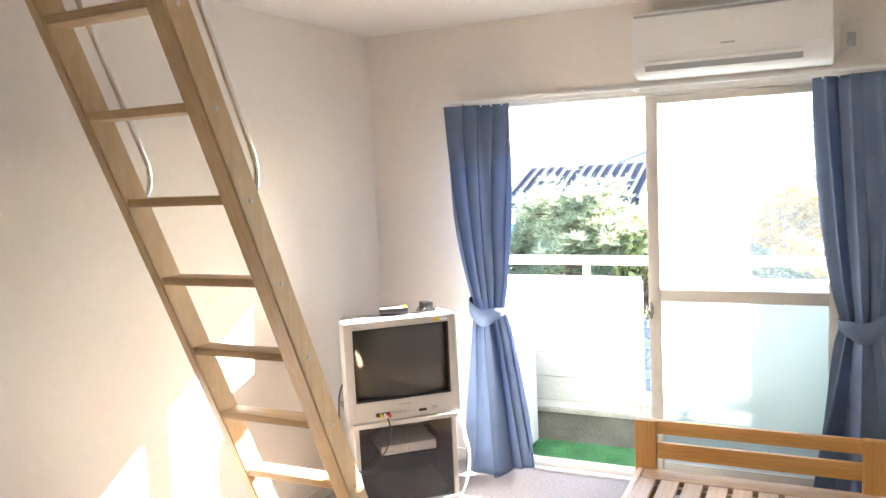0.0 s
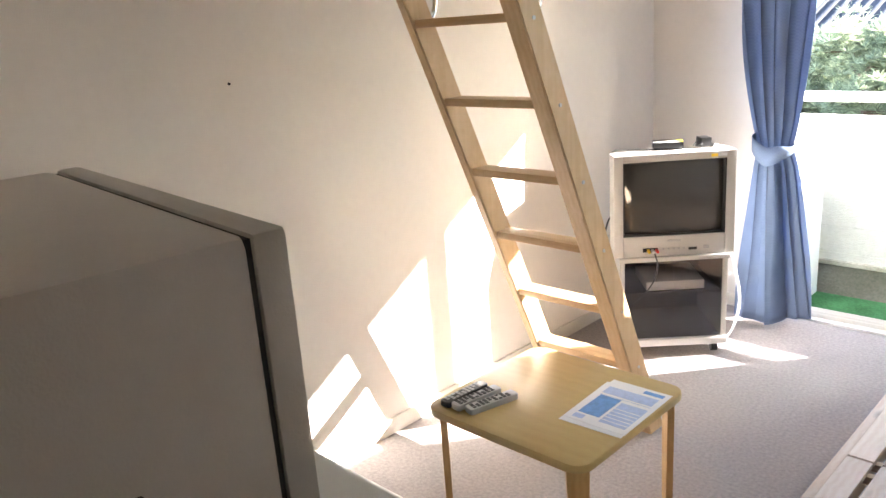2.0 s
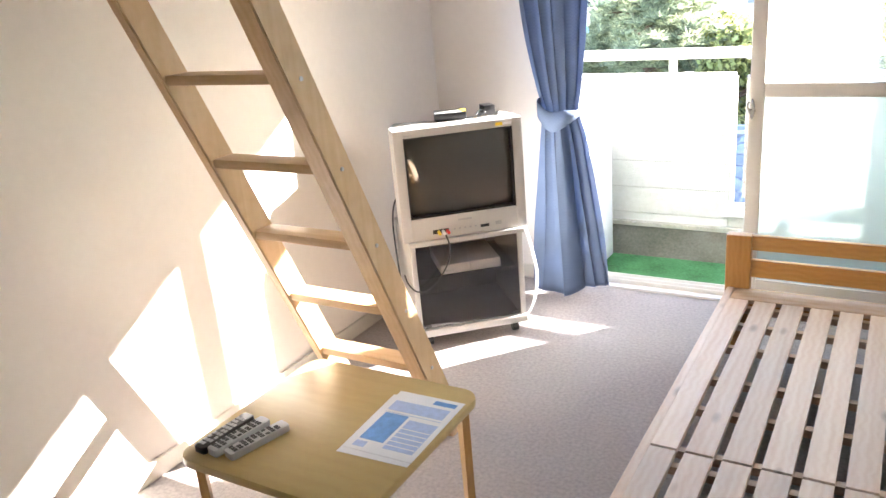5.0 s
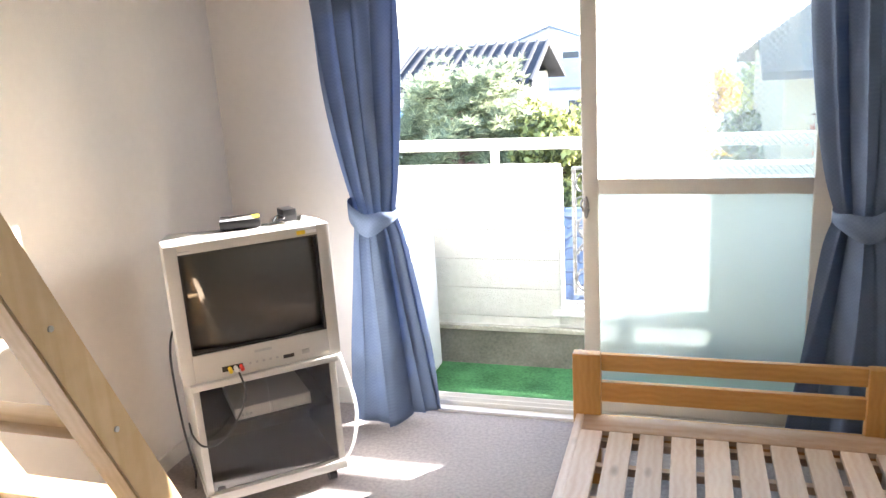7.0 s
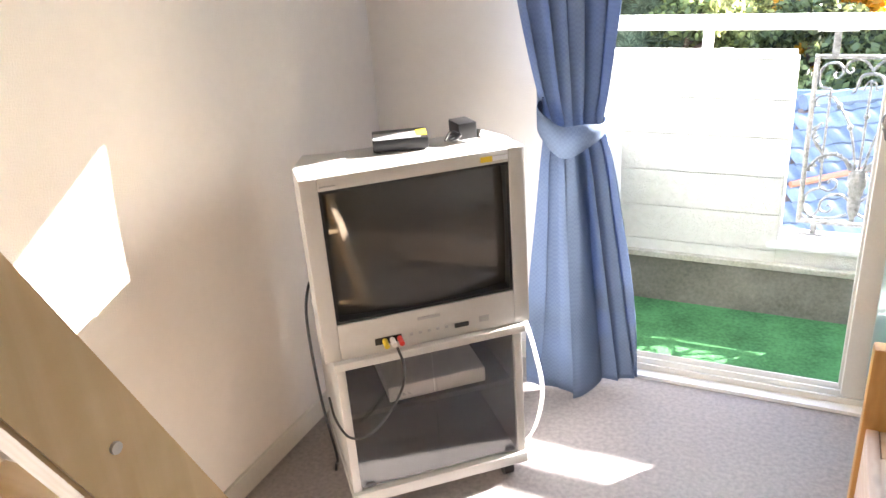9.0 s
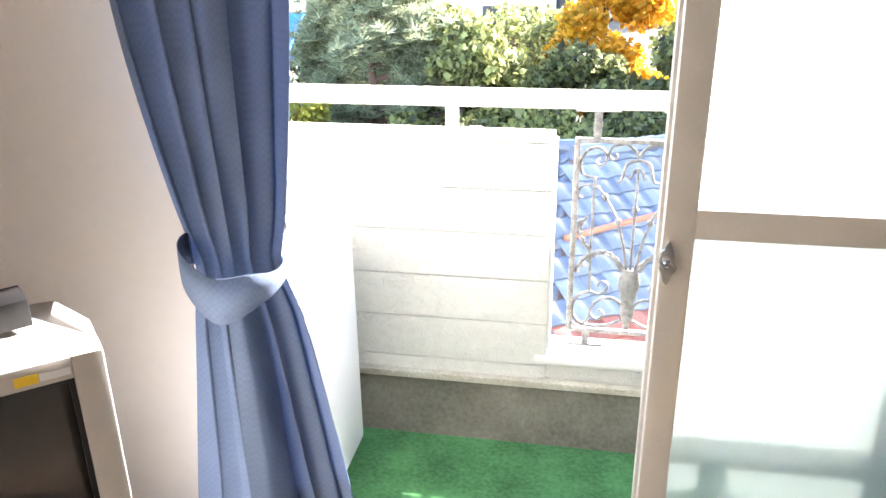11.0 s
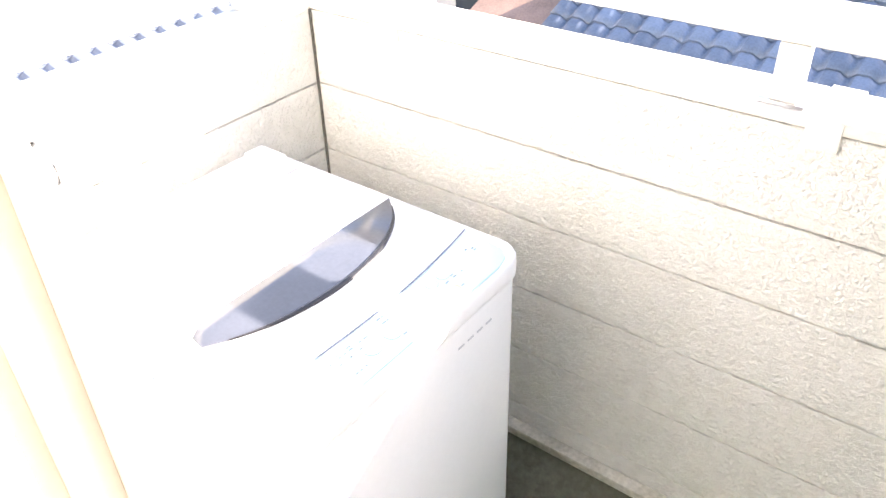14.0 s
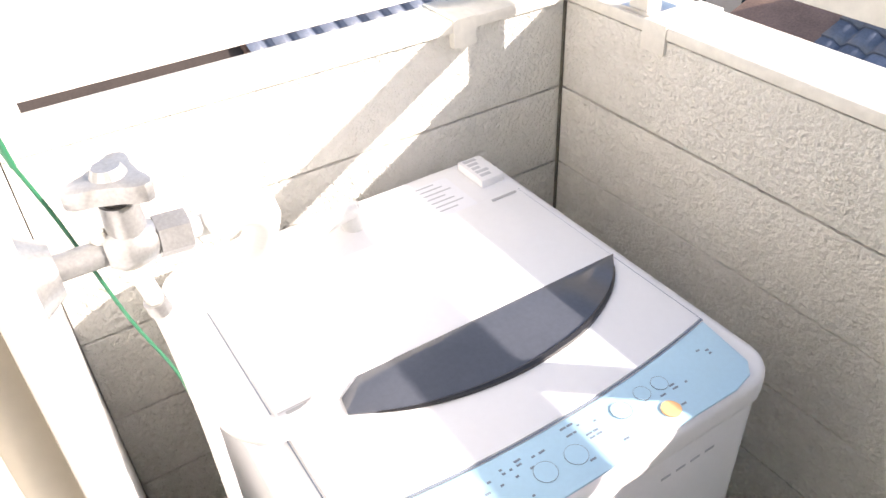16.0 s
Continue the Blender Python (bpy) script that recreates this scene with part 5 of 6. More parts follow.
part("bonnet", bm_tube(bmesh.new(), [(TX, 0.196, TZ + 0.010), (TX, 0.196, TZ + 0.022), (TX, 0.196, TZ + 0.026), (TX, 0.196, TZ + 0.034)], lambda t: 0.0135 - 0.001 * t, 16), M_TAP, tp, smooth=True)
part("stem_gap", bm_tube(bmesh.new(), [(TX, 0.196, TZ + 0.034), (TX, 0.196, TZ + 0.040)], 0.010, 14), M_DARK, tp)
hd = bmesh.new()
tri = []
for k in range(36):
    a = 2 * math.pi * k / 36
    r_ = 0.018 + 0.014 * max(0, math.cos(1.5 * ((a + 0.4) % (2 * math.pi / 3) - math.pi / 3))) ** 4
    tri.append((r_ * math.cos(a), r_ * math.sin(a)))
bm_prism(hd, tri, 0, 0.014, 0.004, Matrix.Translation((TX, 0.196, TZ + 0.040)))
part("handle", hd, M_TAP, tp, smooth=True)
part("handle_cap", bm_cyl(bmesh.new(), (TX, 0.196, TZ + 0.054), (TX, 0.196, TZ + 0.060), 0.012, 16, 0.009), M_TAP, tp)
hs = thing("supply_hose", O, "milky hose from the tap to the washing machine", "hose")
tube("hose", [(TX, 0.252, TZ - 0.006), (TX + 0.010, 0.275, TZ + 0.004), (0.530, 0.290, 1.015), (0.470, 0.292, 0.950), (0.36, 0.288, 0.87), (0.22, 0.280, 0.765), (0.151, 0.278, 0.715), (0.210, 0.252, 0.695), (0.307, 0.240, 0.690), (0.398, 0.246, 0.692), (0.442, 0.278, 0.694), (0.436, 0.337, 0.694), (0.355, 0.407, 0.694), (0.265, 0.429, 0.694), (0.187, 0.432, 0.696), (0.150, 0.470, 0.705), (0.140, 0.515, 0.712), (0.130, 0.534, 0.706)], 0.0135, M_HOSE, hs, seg=12)
part("coupling", bm_tube(bmesh.new(), [(0.12, 0.54, WZ), (0.12, 0.535, WZ + 0.035)], 0.018, 14), M_HOSE, hs, smooth=True)
dr = thing("drain_hose", O, "clear hose hanging from the tap to the floor", "hose")
tube("hose", [(TX - 0.002, 0.177, TZ + 0.014), (TX + 0.001, 0.190, TZ - 0.014), (0.536, 0.200, 0.975), (0.524, 0.208, 0.86), (0.508, 0.212, 0.7), (0.49, 0.215, 0.4), (0.47, 0.215, 0.1), (0.46, 0.21, BF + 0.01)], 0.0066, M_CLEAR, dr)
part("clip", bm_tube(bmesh.new(), [(0.5375, 0.198, 0.985), (0.5365, 0.2005, 0.973)], 0.0085, 12), M_TAP, dr, smooth=True)
ew = thing("earth_wire", O, "green and yellow earth wire on the wall", "wire")
tube("wire", [(0.575, 0.133, 1.26), (0.56, 0.136, 1.19), (0.545, 0.145, 1.13), (0.525, 0.160, 1.06), (0.50, 0.18, 0.95), (0.47, 0.205, 0.84), (0.43, 0.215, 0.70), (0.40, 0.22, 0.5)], 0.0015, M_GREENWIRE, ew)
tube("wire", [(0.575, 0.137, 1.26), (0.565, 0.141, 1.20), (0.552, 0.148, 1.12)], 0.0019, M_GREENWIRE, ew)

# ---- ground and the neighbours ----
structure(part("ground", bm_box(bmesh.new(), -600, 600, -300, 900, GROUND - 1, GROUND), M_GROUND), "earth and gravel between the houses", "ground")
hb = bmesh.new()
nh = 60
ring0, ring1, ring2 = [], [], []
for i in range(nh + 1):
    x = -420 + 840 * i / nh
    h = 9 + 7 * noise.noise(Vector((x * 0.012, 3.1, 0))) + 3 * noise.noise(Vector((x * 0.05, 1.7, 0)))
    ring0.append(hb.verts.new((x, 330, GROUND - 0.5)))
    ring1.append(hb.verts.new((x, 380, GROUND + 0.6 * h)))
    ring2.append(hb.verts.new((x, 450, GROUND + h)))
for p, q in ((ring0, ring1), (ring1, ring2)):
    for i in range(nh):
        hb.faces.new((p[i], p[i + 1], q[i + 1], q[i]))
structure(part("backdrop_hills", hb, M_HILL, smooth=True), "far wooded hills", "hills")


def tile_mesh(name, material, w=0.27, ln=0.30, wave=1.0):
    """One clay tile with its roll and trough, raised at its lower edge."""
    b = bmesh.new()
    n = 8
    prof_ = [(w * i / n, wave * (0.030 * math.sin(2 * math.pi * i / n) + 0.012 * math.cos(4 * math.pi * i / n))) for i in range(n + 1)]
    a = [b.verts.new((x, 0, z + 0.032)) for x, z in prof_]
    c = [b.verts.new((x, ln, z + 0.004)) for x, z in prof_]
    d = [b.verts.new((x, 0, z + 0.008)) for x, z in prof_]
    for i in range(n):
        b.faces.new((a[i], a[i + 1], c[i + 1], c[i]))
        b.faces.new((d[i + 1], a[i + 1], a[i], d[i]))
    me = bpy.data.meshes.new(name)
    b.to_mesh(me)
    b.free()
    me.materials.append(material)
    for p in me.polygons:
        p.use_smooth = len(p.vertices) == 4 and p.normal.z > 0.3
    return me


def tiled(parent, e, along, up, slope, n_along, n_up, near, red_rows=0, min_x=-99, w=0.27, ln=0.25, wave=1.0):
    """Courses of tiles on a roof plane: those in the near stretch singly, the rest joined."""
    along = Vector((*along, 0)).normalized()
    up2 = Vector((*up, 0)).normalized()
    rise = Vector((up2.x, up2.y, slope)).normalized()
    nrm = along.cross(rise).normalized()
    base = Matrix((along, rise, nrm)).transposed().to_4x4()
    blue, red = tile_mesh("tile", M_TILE, w, wave=wave), tile_mesh("tile", M_REDTILE, w, wave=wave)
    rest = {0: bmesh.new(), 1: bmesh.new()}
    for j in range(n_up):
        for i in range(n_along):
            m = Matrix.Translation(Vector(e) + along * w * i + rise * ln * j + nrm * 0.034) @ base
            k = 1 if j < red_rows else 0
            if m.translation.x < min_x:
                continue
            if near[0] <= i < near[1] and near[2] <= j < near[3]:
                ob = new("tile", red if k else blue)
                ob.parent = parent
                ob.matrix_basis = m
            else:
                nb = len(rest[k].verts)
                rest[k].from_mesh(red if k else blue)
                rest[k].verts.ensure_lookup_table()
                bmesh.ops.transform(rest[k], matrix=m, verts=rest[k].verts[nb:])
    for k, mm in ((0, M_TILE), (1, M_REDTILE)):
        if len(rest[k].verts):
            o = part("tile_field", rest[k], mm, parent)
            o["kind"] = "stuff"
        else:
            rest[k].free()
    return along, rise, nrm


def slab(name, corners, thick, material, parent, label=""):
    """A plane of a roof with thickness."""
    b = bmesh.new()
    lo = [b.verts.new(Vector(c) - Vector((0, 0, thick))) for c in corners]
    hi = [b.verts.new(c) for c in corners]
    n = len(corners)
    for i in range(n):
        b.faces.new((lo[i], lo[(i + 1) % n], hi[(i + 1) % n], hi[i]))
    b.faces.new(hi)
    b.faces.new(lo[::-1])
    return part(name, b, material, parent, label)


# house with the blue tiles
hA = thing("tiled_house", O, "neighbouring house with glazed blue tiles and beige walls", "house")
E0 = Vector((1.60, 4.85, -2.156))
dA, nA = Vector((0.854, 0.52, 0)), Vector((-0.52, 0.854, 0))
roofA = slab("roof", [E0 - dA * 0.5, E0 + dA * 4.5, E0 + dA * 4.5 + nA * 2.46 + Vector((0, 0, 1.23)), E0 + dA * 1.0 + nA * 2.46 + Vector((0, 0, 1.23))], 0.10, M_RUST, hA)
wl = bmesh.new()
for o, s0, s1, t0, t1 in ((0.35, -1.6, 4.4, 0.35, 0.5),):
    cs4 = [E0 + dA * s0 + nA * t0, E0 + dA * s1 + nA * t0, E0 + dA * s1 + nA * t1, E0 + dA * s0 + nA * t1]
    lo = [wl.verts.new((c.x, c.y, GROUND)) for c in cs4]
    hi = [wl.verts.new((c.x, c.y, E0.z + 0.02)) for c in cs4]
    for i in range(4):
        wl.faces.new((lo[i], lo[(i + 1) % 4], hi[(i + 1) % 4], hi[i]))
    wl.faces.new(hi)
part("wall", wl, M_BEIGE, hA)
tube("gutter", [E0 - dA * 0.5 - nA * 0.04 - Vector((0, 0, 0.06)), E0 + dA * 4.5 - nA * 0.04 - Vector((0, 0, 0.06))], 0.035, M_RUST, hA, n=0)
slope_n = Vector((nA.x, nA.y, 0.5))
tube("pipe", [E0 + dA * 0.35 + slope_n * 1.33 + Vector((0, 0, 0.09)), E0 + dA * 1.0 + slope_n * 1.40 + Vector((0, 0, 0.09)), E0 + dA * 2.2 + slope_n * 1.52 + Vector((0, 0, 0.09)), E0 + dA * 2.3 + slope_n * 1.75 + Vector((0, 0, 0.09))], 0.035, M_TERRA, hA)

for i in range(13):
    q0 = E0 + dA * (1.05 + 0.275 * i) + nA * 2.46 + Vector((0, 0, 1.30))
    part("ridge_tile", bm_tube(bmesh.new(), [q0, q0 + dA * 0.27], lambda t: 0.10 + 0.014 * t, 10), M_TILE, hA, smooth=True)

# house behind with level courses
hB = thing("tiled_house", O, "neighbouring house with a long blue tiled roof", "house")
RY, RZ_, RX0, RX1 = 8.6, -1.125, -3.2, 2.3
LB = 3.4
roofB = slab("roof", [(RX0, RY - LB, RZ_ - 0.45 * LB), (RX1, RY - LB, RZ_ - 0.45 * LB), (RX1, RY, RZ_), (RX0, RY, RZ_)], 0.1, M_RUST, hB)
roofB2 = slab("roof", [(RX0, RY + LB, RZ_ - 0.45 * LB), (RX1, RY + LB, RZ_ - 0.45 * LB), (RX1, RY + 0.001, RZ_), (RX0, RY + 0.001, RZ_)], 0.1, M_GREYROOF, hB)
part("wall", bm_box(bmesh.new(), RX0 + 0.3, RX1, RY - LB + 0.4, RY + LB - 0.4, GROUND, RZ_ - 0.45 * LB + 0.05), M_BEIGE, hB)
for i in range(19):
    x = RX0 + 0.28 * i
    b = bm_tube(bmesh.new(), [(x, RY, RZ_ + 0.07), (x + 0.27, RY, RZ_ + 0.07)], lambda t: 0.095 + 0.012 * t, 10)
    part("ridge_tile", b, M_TILE, hB, smooth=True)
slab("lean_to", [(RX0 - 1.2, 6.0, -2.3), (RX0 - 0.01, 6.0, -2.3), (RX0 - 0.01, 8.4, -1.45), (RX0 - 1.2, 8.4, -1.45)], 0.06, M_RUST, hB, "rusted sheet roof")

# house to the side with dark blue tiles
hC = thing("tiled_house", O, "low house beside the balcony with blue tiles", "house")
roofC = slab("roof", [(-4.0, 2.45, -2.6), (-4.0, 6.4, -2.6), (-7.6, 6.4, -1.21), (-7.6, 2.45, -1.21)], 0.1, M_RUST, hC)
slab("lower_roof", [(-4.0, -2.5, -2.66), (-4.0, 2.44, -2.66), (-7.6, 2.44, -1.27), (-7.6, -2.5, -1.27)], 0.1, M_SHADEDBOARD, hC, "brown sheet roof with its shadow put into the colour")
part("wall", bm_box(bmesh.new(), -7.5, -4.4, -2.3, 6.2, GROUND, -2.7), M_BEIGE, hC)
hW = thing("white_house", O, "tall white house behind the low tiled roof", "house")
part("wall", bm_box(bmesh.new(), -13.0, -7.62, -4.0, 6.6, GROUND, 2.4), M_HOUSE, hW)
slab("roof", [(-7.3, -4.3, 2.4), (-7.3, 6.9, 2.4), (-10.3, 6.9, 3.8), (-10.3, -4.3, 3.8)], 0.14, M_GREYROOF, hW)
slab("roof", [(-13.3, 6.9, 2.4), (-13.3, -4.3, 2.4), (-10.301, -4.3, 3.8), (-10.301, 6.9, 3.8)], 0.14, M_GREYROOF, hW)

# ivy house
hI = thing("ivy_house", O, "beige house overgrown with red autumn ivy", "house")
part("wall", bm_box(bmesh.new(), 3.3, 10.5, 10.2, 16, GROUND, 1.0), M_BEIGE, hI)
roofI = slab("roof", [(2.95, 9.7, 0.85), (10.9, 9.7, 0.85), (10.9, 13.1, 2.7), (2.95, 13.1, 2.7)], 0.12, M_GREYROOF, hI)
slab("roof", [(10.9, 16.5, 0.85), (2.95, 16.5, 0.85), (2.95, 13.101, 2.7), (10.9, 13.101, 2.7)], 0.12, M_GREYROOF, hI)
for x in (5.6, 7.6):
    w_ = part("window", bm_box(bmesh.new(), x, x + 0.9, 10.16, 10.21, -0.9, 0.2), M_WINDOWDARK, hI)
    part("window_frame", bm_box(bm_box(bmesh.new(), x - 0.05, x + 0.95, 10.13, 10.2, 0.2, 0.26), x - 0.05, x + 0.95, 10.13, 10.2, -0.96, -0.9), M_WHITE, w_)
tube("downpipe", [(5.15, 10.12, 0.8), (5.15, 10.12, -3.9)], 0.05, M_TERRA, hI, n=0)

# ribbed roof house
hG = thing("ribbed_roof_house", pose(-0.30, 0, 0.10), "house with a grey ribbed roof behind the pine", "house")
slab("roof", [(-5.6, 17.2, 0.35), (-1.62, 17.2, 0.35), (-1.62, 20.0, 1.36), (-5.6, 20.0, 1.33)], 0.12, M_GREYROOF, hG)
slab("roof", [(-1.62, 23, 0.3), (-5.6, 23, 0.3), (-5.6, 20.001, 1.33), (-1.62, 20.001, 1.36)], 0.12, M_GREYROOF, hG)
for i in range(14):
    x = -5.55 + 0.30 * i
    part("rib", bm_tube(bmesh.new(), [(x, 17.2, 0.39), (x, 20.0, 1.36)], 0.06, 6), M_GREYROOF, hG)
part("wall", bm_box(bmesh.new(), -5.3, -2.1, 17.7, 22.5, GROUND - 0.1, 0.45), M_HOUSE, hG)
for x in (-4.6,):
    part("window", bm_box(bmesh.new(), x, x + 1.2, 17.66, 17.71, -1.6, -0.4), M_WINDOWDARK, hG)


def small_house(x, y, w, d, h, rise, wall, roof, label, ridge="x"):
    """A far house: walls, a pitched roof and windows."""
    e = thing("far_house", pose(x, y, GROUND), label, "house")
    part("wall", bm_box(bmesh.new(), -w / 2, w / 2, -d / 2, d / 2, 0, h), wall, e)
    o = 0.4
    if ridge == "x":
        slab("roof", [(-w / 2 - o, -d / 2 - o, h), (w / 2 + o, -d / 2 - o, h), (w / 2 + o, 0, h + rise), (-w / 2 - o, 0, h + rise)], 0.15, roof, e)
        slab("roof", [(w / 2 + o, d / 2 + o, h), (-w / 2 - o, d / 2 + o, h), (-w / 2 - o, 0.001, h + rise), (w / 2 + o, 0.001, h + rise)], 0.15, roof, e)
    else:
        slab("roof", [(-w / 2 - o, -d / 2 - o, h), (-w / 2 - o, d / 2 + o, h), (0, d / 2 + o, h + rise), (0, -d / 2 - o, h + rise)], 0.15, roof, e)
        slab("roof", [(w / 2 + o, d / 2 + o, h), (w / 2 + o, -d / 2 - o, h), (0.001, -d / 2 - o, h + rise), (0.001, d / 2 + o, h + rise)], 0.15, roof, e)
        b = bmesh.new()
        f = [b.verts.new(p) for p in ((-w / 2, -d / 2 - 0.01, h), (w / 2, -d / 2 - 0.01, h), (0, -d / 2 - 0.01, h + rise * 0.98))]
        g = [b.verts.new(p) for p in ((-w / 2, -d / 2 + 0.15, h), (w / 2, -d / 2 + 0.15, h), (0, -d / 2 + 0.15, h + rise * 0.98))]
        b.faces.new(f)
        b.faces.new(g[::-1])
        for i in range(3):
            b.faces.new((f[i], g[i], g[(i + 1) % 3], f[(i + 1) % 3]))
        part("gable", b, wall, e)
    for k in range(max(1, int(w // 2.4))):
        xx = -w / 2 + 0.7 + 2.4 * k
        for zz in ([1.0, 3.5] if h > 4 else [1.0]):
            wi = part("window", bm_box(bmesh.new(), xx, xx + 1.3, -d / 2 - 0.03, -d / 2 + 0.01, zz, zz + 1.1), M_WINDOWDARK, e)
            part("frame", bm_box(bmesh.new(), xx - 0.06, xx + 1.36, -d / 2 - 0.05, -d / 2 + 0.01, zz - 0.06, zz), M_WHITE, wi)
    return e


small_house(-6.05, 11.2, 2.7, 1.3, 3.0, 0.62, M_HOUSE, M_SHEDROOF, "small pale shed with a light gabled roof", "y")
small_house(-9.3, 22.4, 2.9, 4.8, 2.0, 1.7, M_HOUSE, M_BLUEROOF, "far house with a bright blue metal roof")
small_house(-10.4, 16.5, 4.0, 4.0, 3.6, 1.2, M_HOUSE, M_GREYROOF, "grey house beyond the shed")
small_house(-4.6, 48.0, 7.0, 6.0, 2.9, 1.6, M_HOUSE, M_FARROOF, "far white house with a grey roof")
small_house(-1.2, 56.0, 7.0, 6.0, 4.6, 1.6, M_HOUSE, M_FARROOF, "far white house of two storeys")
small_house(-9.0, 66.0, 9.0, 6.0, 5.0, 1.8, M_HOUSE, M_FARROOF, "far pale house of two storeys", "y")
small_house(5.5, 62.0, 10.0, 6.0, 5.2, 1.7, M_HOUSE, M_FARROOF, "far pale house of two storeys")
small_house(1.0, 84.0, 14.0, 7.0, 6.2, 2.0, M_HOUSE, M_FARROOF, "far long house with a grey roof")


# ---- trees ----
def leaves(name, blobs, count, size, material, parent, seed, long=1.6):
    """Many single leaves scattered in uneven clumps."""
    r = np.random.RandomState(seed)
    vol = np.array([b_[1][0] * b_[1][1] * b_[1][2] for b_ in blobs]) ** 0.7
    pick = r.choice(len(blobs), count, p=vol / vol.sum())
    c = np.array([b_[0] for b_ in blobs])[pick]
    rad = np.array([b_[1] for b_ in blobs])[pick]
    d = r.normal(size=(count, 3))
    d /= np.linalg.norm(d, axis=1)[:, None]
    p = c + d * rad * (0.45 + 0.6 * r.rand(count, 1))
    a = r.normal(size=(count, 3))
    a /= np.linalg.norm(a, axis=1)[:, None]
    q = np.cross(a, r.normal(size=(count, 3)))
    q /= np.linalg.norm(q, axis=1)[:, None]
    s = size * (0.6 + 0.8 * r.rand(count, 1))
    v = np.stack([p - a * s * long / 2, p + q * s / 2, p + a * s * long / 2, p - q * s / 2], 1).reshape(-1, 3)
    me = bpy.data.meshes.new(name)
    me.from_pydata(v.tolist(), [], np.arange(4 * count).reshape(-1, 4).tolist())
    me.materials.append(material)
    ob = new(name, me)
    ob.parent = parent
    return ob


def tufts(name, centres, spikes, size, material, parent, seed):
    """Bunches of needles."""
    r = np.random.RandomState(seed)
    n = len(centres)
    p = np.repeat(np.array(centres), spikes, 0)
    d = r.normal(size=(n * spikes, 3))
    d[:, 2] = np.abs(d[:, 2]) * 0.9 - 0.1
    d /= np.linalg.norm(d, axis=1)[:, None]
    q = np.cross(d, r.normal(size=d.shape))
    q /= np.linalg.norm(q, axis=1)[:, None]
    ln = size * (0.6 + 0.7 * r.rand(n * spikes, 1))
    v = np.stack([p - q * 0.014, p + q * 0.014, p + d * ln], 1).reshape(-1, 3)
    me = bpy.data.meshes.new(name)
    me.from_pydata(v.tolist(), [], np.arange(3 * n * spikes).reshape(-1, 3).tolist())
    me.materials.append(material)
    ob = new(name, me)
    ob.parent = parent
    return ob


def trunk(parent, x, y, height, r, limbs, seed, spread):
    """A tapered trunk with limbs; gives back the limbs' ends."""
    rn = random.Random(seed)
    b = bmesh.new()
    pts = [(x + 0.12 * math.sin(i * 1.3 + seed), y + 0.1 * math.cos(i * 1.1), GROUND + height * i / 6) for i in range(7)]
    line = smooth_line(pts, 3)
    bm_tube(b, line, lambda t: r * (1 - 0.75 * t), 8)
    ends = []
    for k in range(limbs):
        f = 0.38 + 0.60 * k / limbs
        s = line[int(f * (len(line) - 1))]
        a = rn.uniform(0, 2 * math.pi)
        L = spread * (1.15 - 0.75 * f) * rn.uniform(0.75, 1.2)
        e = s + Vector((L * math.cos(a), L * math.sin(a), L * rn.uniform(0.05, 0.45)))
        bm_tube(b, smooth_line([s, s.lerp(e, 0.5) + Vector((0, 0, 0.06)), e], 3), lambda t: r * 0.35 * (1 - 0.8 * t), 6)
        ends.append((s, e))
    part("trunk", b, M_BARK, parent, smooth=True)
    return line, ends


def pine(x, y, height, spread, seed, label):
    e = thing("pine_tree", O, label, "tree")
    line, ends = trunk(e, x, y, height, 0.16, 34, seed, spread)
    rn = random.Random(seed)
    cs_ = []
    for s, t in ends:
        for k in range(42):
            f = rn.uniform(0.3, 1.1)
            p = s.lerp(t, f)
            cs_.append((p.x + rn.gauss(0, 0.22), p.y + rn.gauss(0, 0.22), p.z + rn.gauss(0.1, 0.13)))
    for k in range(60):
        cs_.append((line[-1].x + rn.gauss(0, 0.3), line[-1].y + rn.gauss(0, 0.3), line[-1].z + rn.gauss(-0.15, 0.25)))
    tufts("crown", cs_, 32, 0.25, M_NEEDLE, e, seed)
    return e


def broadleaf(x, y, height, spread, seed, label, material, count=5000, size=0.10, name="tree"):
    e = thing(name, O, label, "tree")
    line, ends = trunk(e, x, y, height * 0.92, 0.12, 14, seed, spread)
    rn = random.Random(seed)
    blobs = [((t.x, t.y, t.z), (spread * rn.uniform(0.22, 0.42), spread * rn.uniform(0.22, 0.42), spread * rn.uniform(0.18, 0.34))) for s, t in ends]
    blobs.append(((line[-1].x, line[-1].y, line[-1].z), (0.4 * spread, 0.4 * spread, 0.3 * spread)))
    leaves("crown", blobs, count, size, material, e, seed)
    return e


pine(-2.9, 14.0, 5.1, 2.1, 5, "bushy pine tree behind the tiled roofs")
pine(-4.3, 15.8, 4.7, 1.3, 9, "bushy pine tree behind the tiled roofs")
broadleaf(-0.95, 13.4, 4.3, 1.5, 12, "dense evergreen tree beside the pine", M_LEAF, 14000, 0.10)
broadleaf(-1.7, 15.2, 4.4, 1.5, 13, "dense evergreen tree beside the pine", M_LEAF, 12000, 0.10)
broadleaf(1.0, 14.4, 3.7, 1.5, 14, "dark evergreen tree in the garden", M_DARKLEAF, 9000, 0.11)
broadleaf(1.55, 16.6, 5.2, 1.6, 15, "tree with golden autumn leaves", M_GOLD, 9000, 0.11)
broadleaf(3.2, 14.0, 4.0, 1.5, 16, "dark evergreen tree in the garden", M_DARKLEAF, 9000, 0.11)
broadleaf(2.9, 12.2, 3.2, 1.2, 17, "yellow-green tree beside the ivy house", M_LIME, 3500, 0.08)
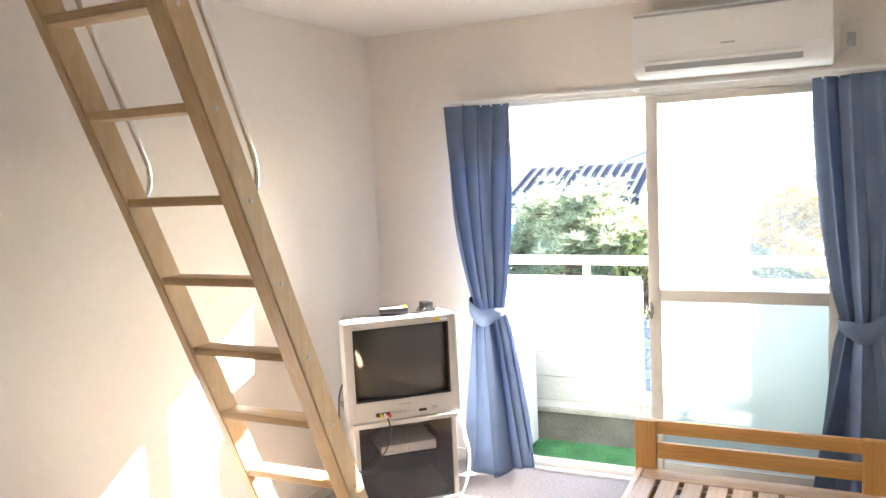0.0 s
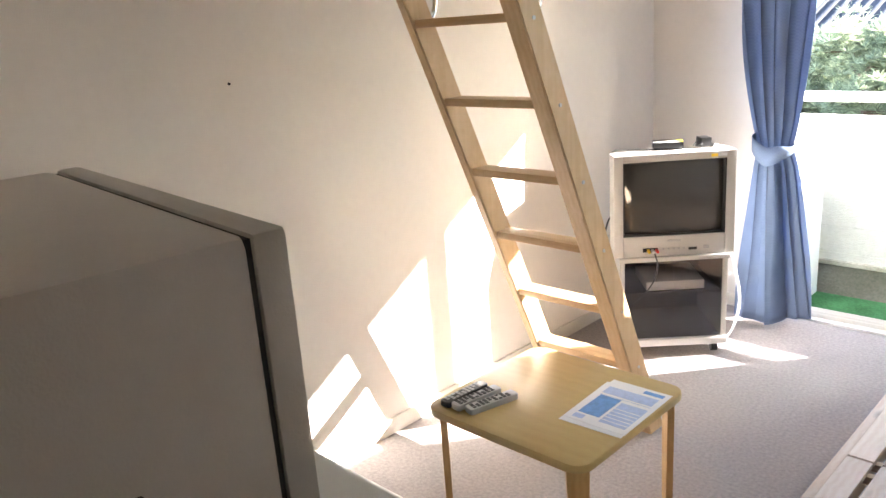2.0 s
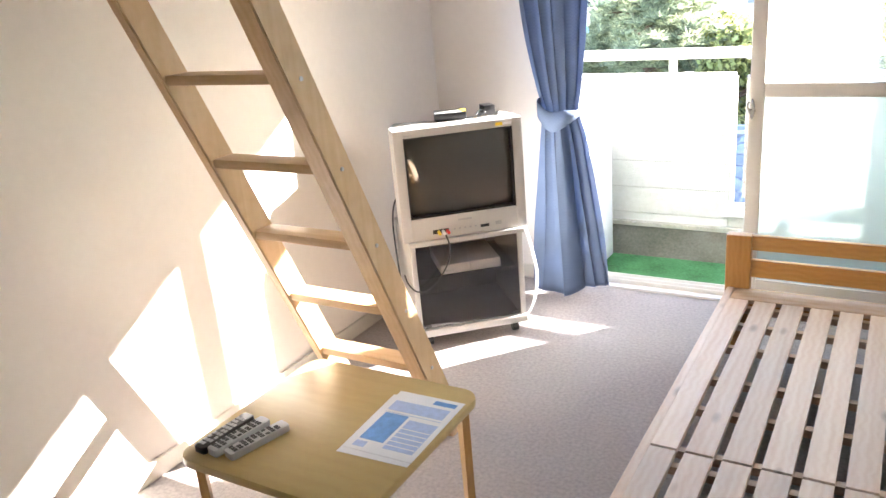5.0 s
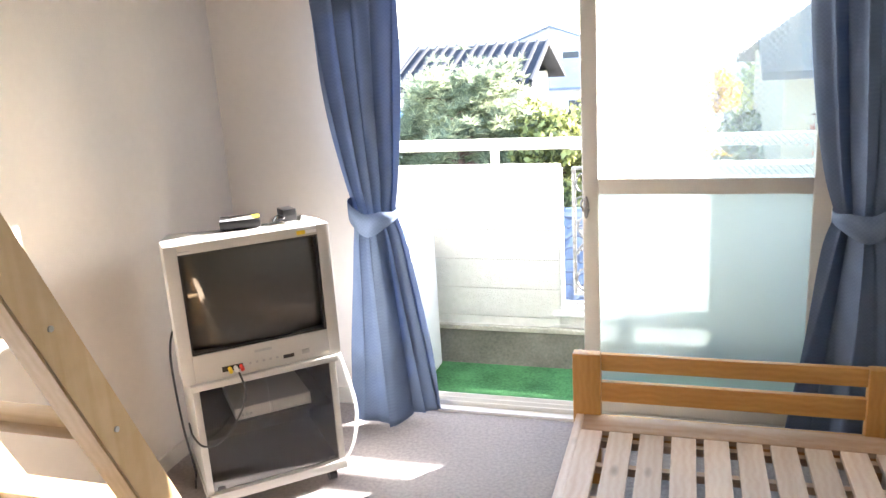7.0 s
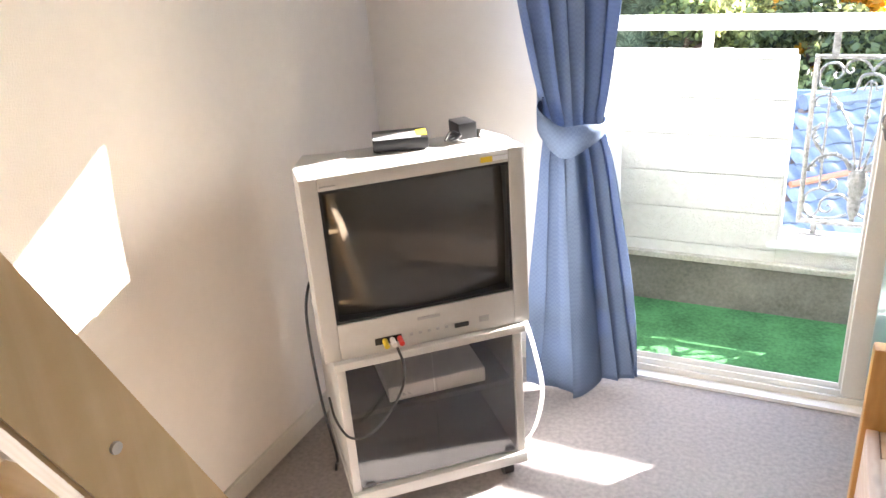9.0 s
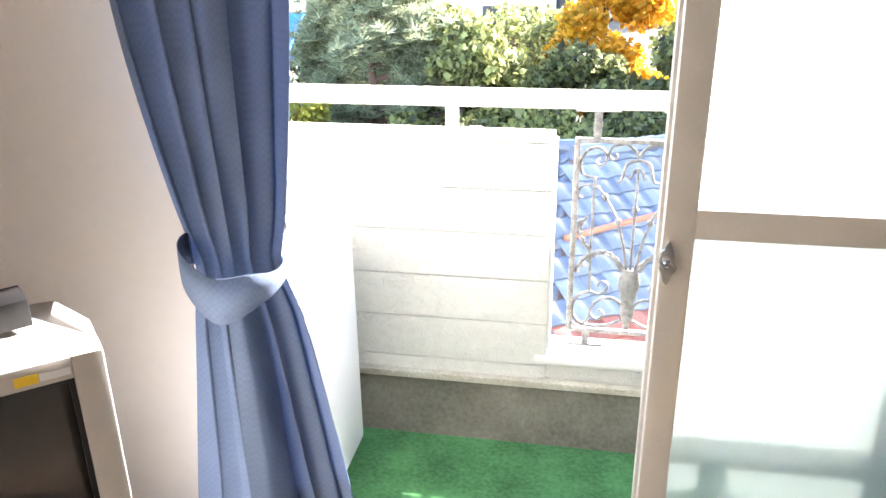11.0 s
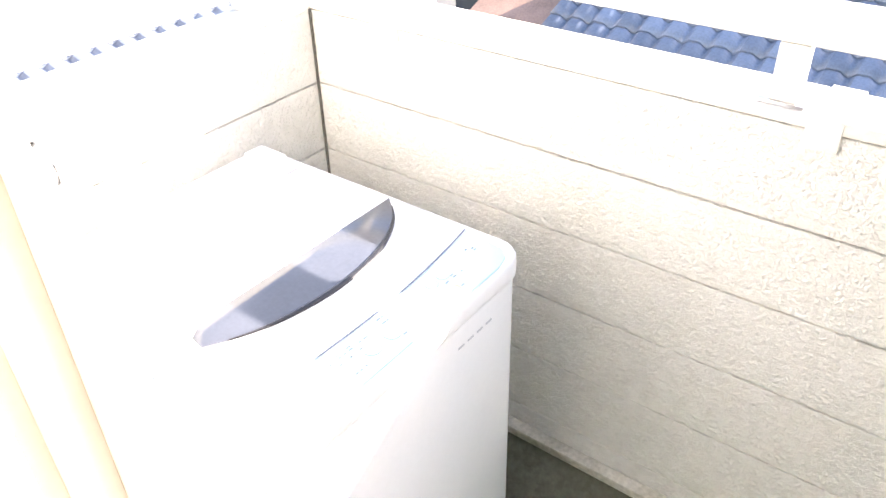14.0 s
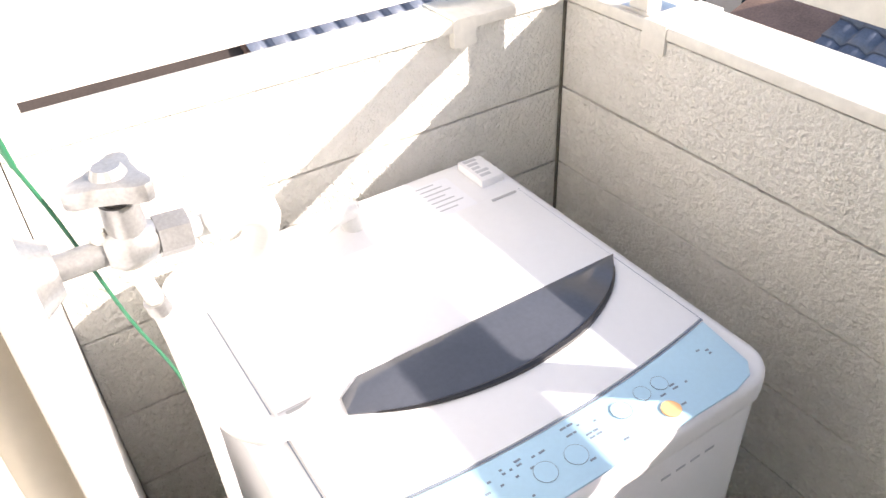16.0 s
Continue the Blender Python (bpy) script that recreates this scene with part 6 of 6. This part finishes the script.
broadleaf(-3.8, 11.7, 3.3, 1.0, 18, "lime green shrub beside the shed", M_LIME, 4000, 0.07, "shrub")
broadleaf(-7.4, 15.2, 2.9, 1.5, 19, "dark evergreen tree in the garden", M_DARKLEAF, 4000, 0.10)
broadleaf(-4.3, 18.0, 4.2, 2.0, 20, "dark evergreen tree in the garden", M_DARKLEAF, 5000, 0.12)
broadleaf(0.4, 24.0, 3.4, 1.8, 21, "rounded green tree in front of far houses", M_LEAF, 5000, 0.12)
broadleaf(-1.9, 30.0, 3.0, 2.2, 22, "rounded green tree in front of far houses", M_LEAF, 4000, 0.14)
broadleaf(5.0, 21.0, 5.8, 2.4, 23, "tall green tree behind the ivy house", M_LEAF, 5000, 0.14)
for k, (hx, hy, hh) in enumerate(((-0.6, 11.9, 2.6), (0.8, 12.0, 2.9), (2.2, 11.9, 2.9))):
    broadleaf(hx, hy, hh, 1.5, 40 + k, "clipped garden shrub behind the roofs", (M_DARKLEAF, M_LEAF)[k % 2], 8000, 0.095, "shrub")
iv = thing("ivy", O, "red and orange ivy leaves on the beige wall", "ivy")
tagged(iv, kind="stuff")
leaves("ivy_leaves", [((4.1, 10.15, -0.6), (0.5, 0.06, 1.2)), ((4.2, 10.15, -2.2), (0.6, 0.06, 0.9)), ((5.2, 10.13, 0.2), (0.6, 0.06, 0.7)), ((4.9, 10.13, -1.9), (0.45, 0.06, 0.8)), ((6.3, 10.13, -0.3), (0.7, 0.05, 0.5)), ((7.2, 10.13, -1.3), (0.6, 0.05, 0.7)), ((4.45, 10.0, -2.6), (0.25, 0.1, 0.6))], 1500, 0.10, M_IVY, iv, 31, 1.1)
for k in range(14):
    x = 4.4 + 0.28 * k
    tube("stem", [(x, 10.18, GROUND), (x + 0.2 * math.sin(k), 10.17, -2.4), (x - 0.25 * math.cos(2 * k), 10.17, -1.0), (x + 0.3 * math.sin(3 * k), 10.17, 0.3)], 0.012, M_BARK, iv, seg=5)

# ---- tiles last ----
tiled(roofA, E0 - dA * 1.35, (dA.x, dA.y), (nA.x, nA.y), 0.5, 23, 11, (2, 22, 0, 11), red_rows=2, min_x=1.1, w=0.27, ln=0.26, wave=0.38)
tiled(roofB, (RX0, RY - LB + 0.05, RZ_ - 0.45 * LB + 0.03), (1, 0), (0, 1), 0.45, 20, 14, (2, 18, 5, 14), w=0.27, ln=0.262)
tiled(roofC, (-4.0, 2.45, -2.59), (0, 1), (-1, 0), 0.386, 14, 14, (0, 0, 0, 0), w=0.27, ln=0.262)
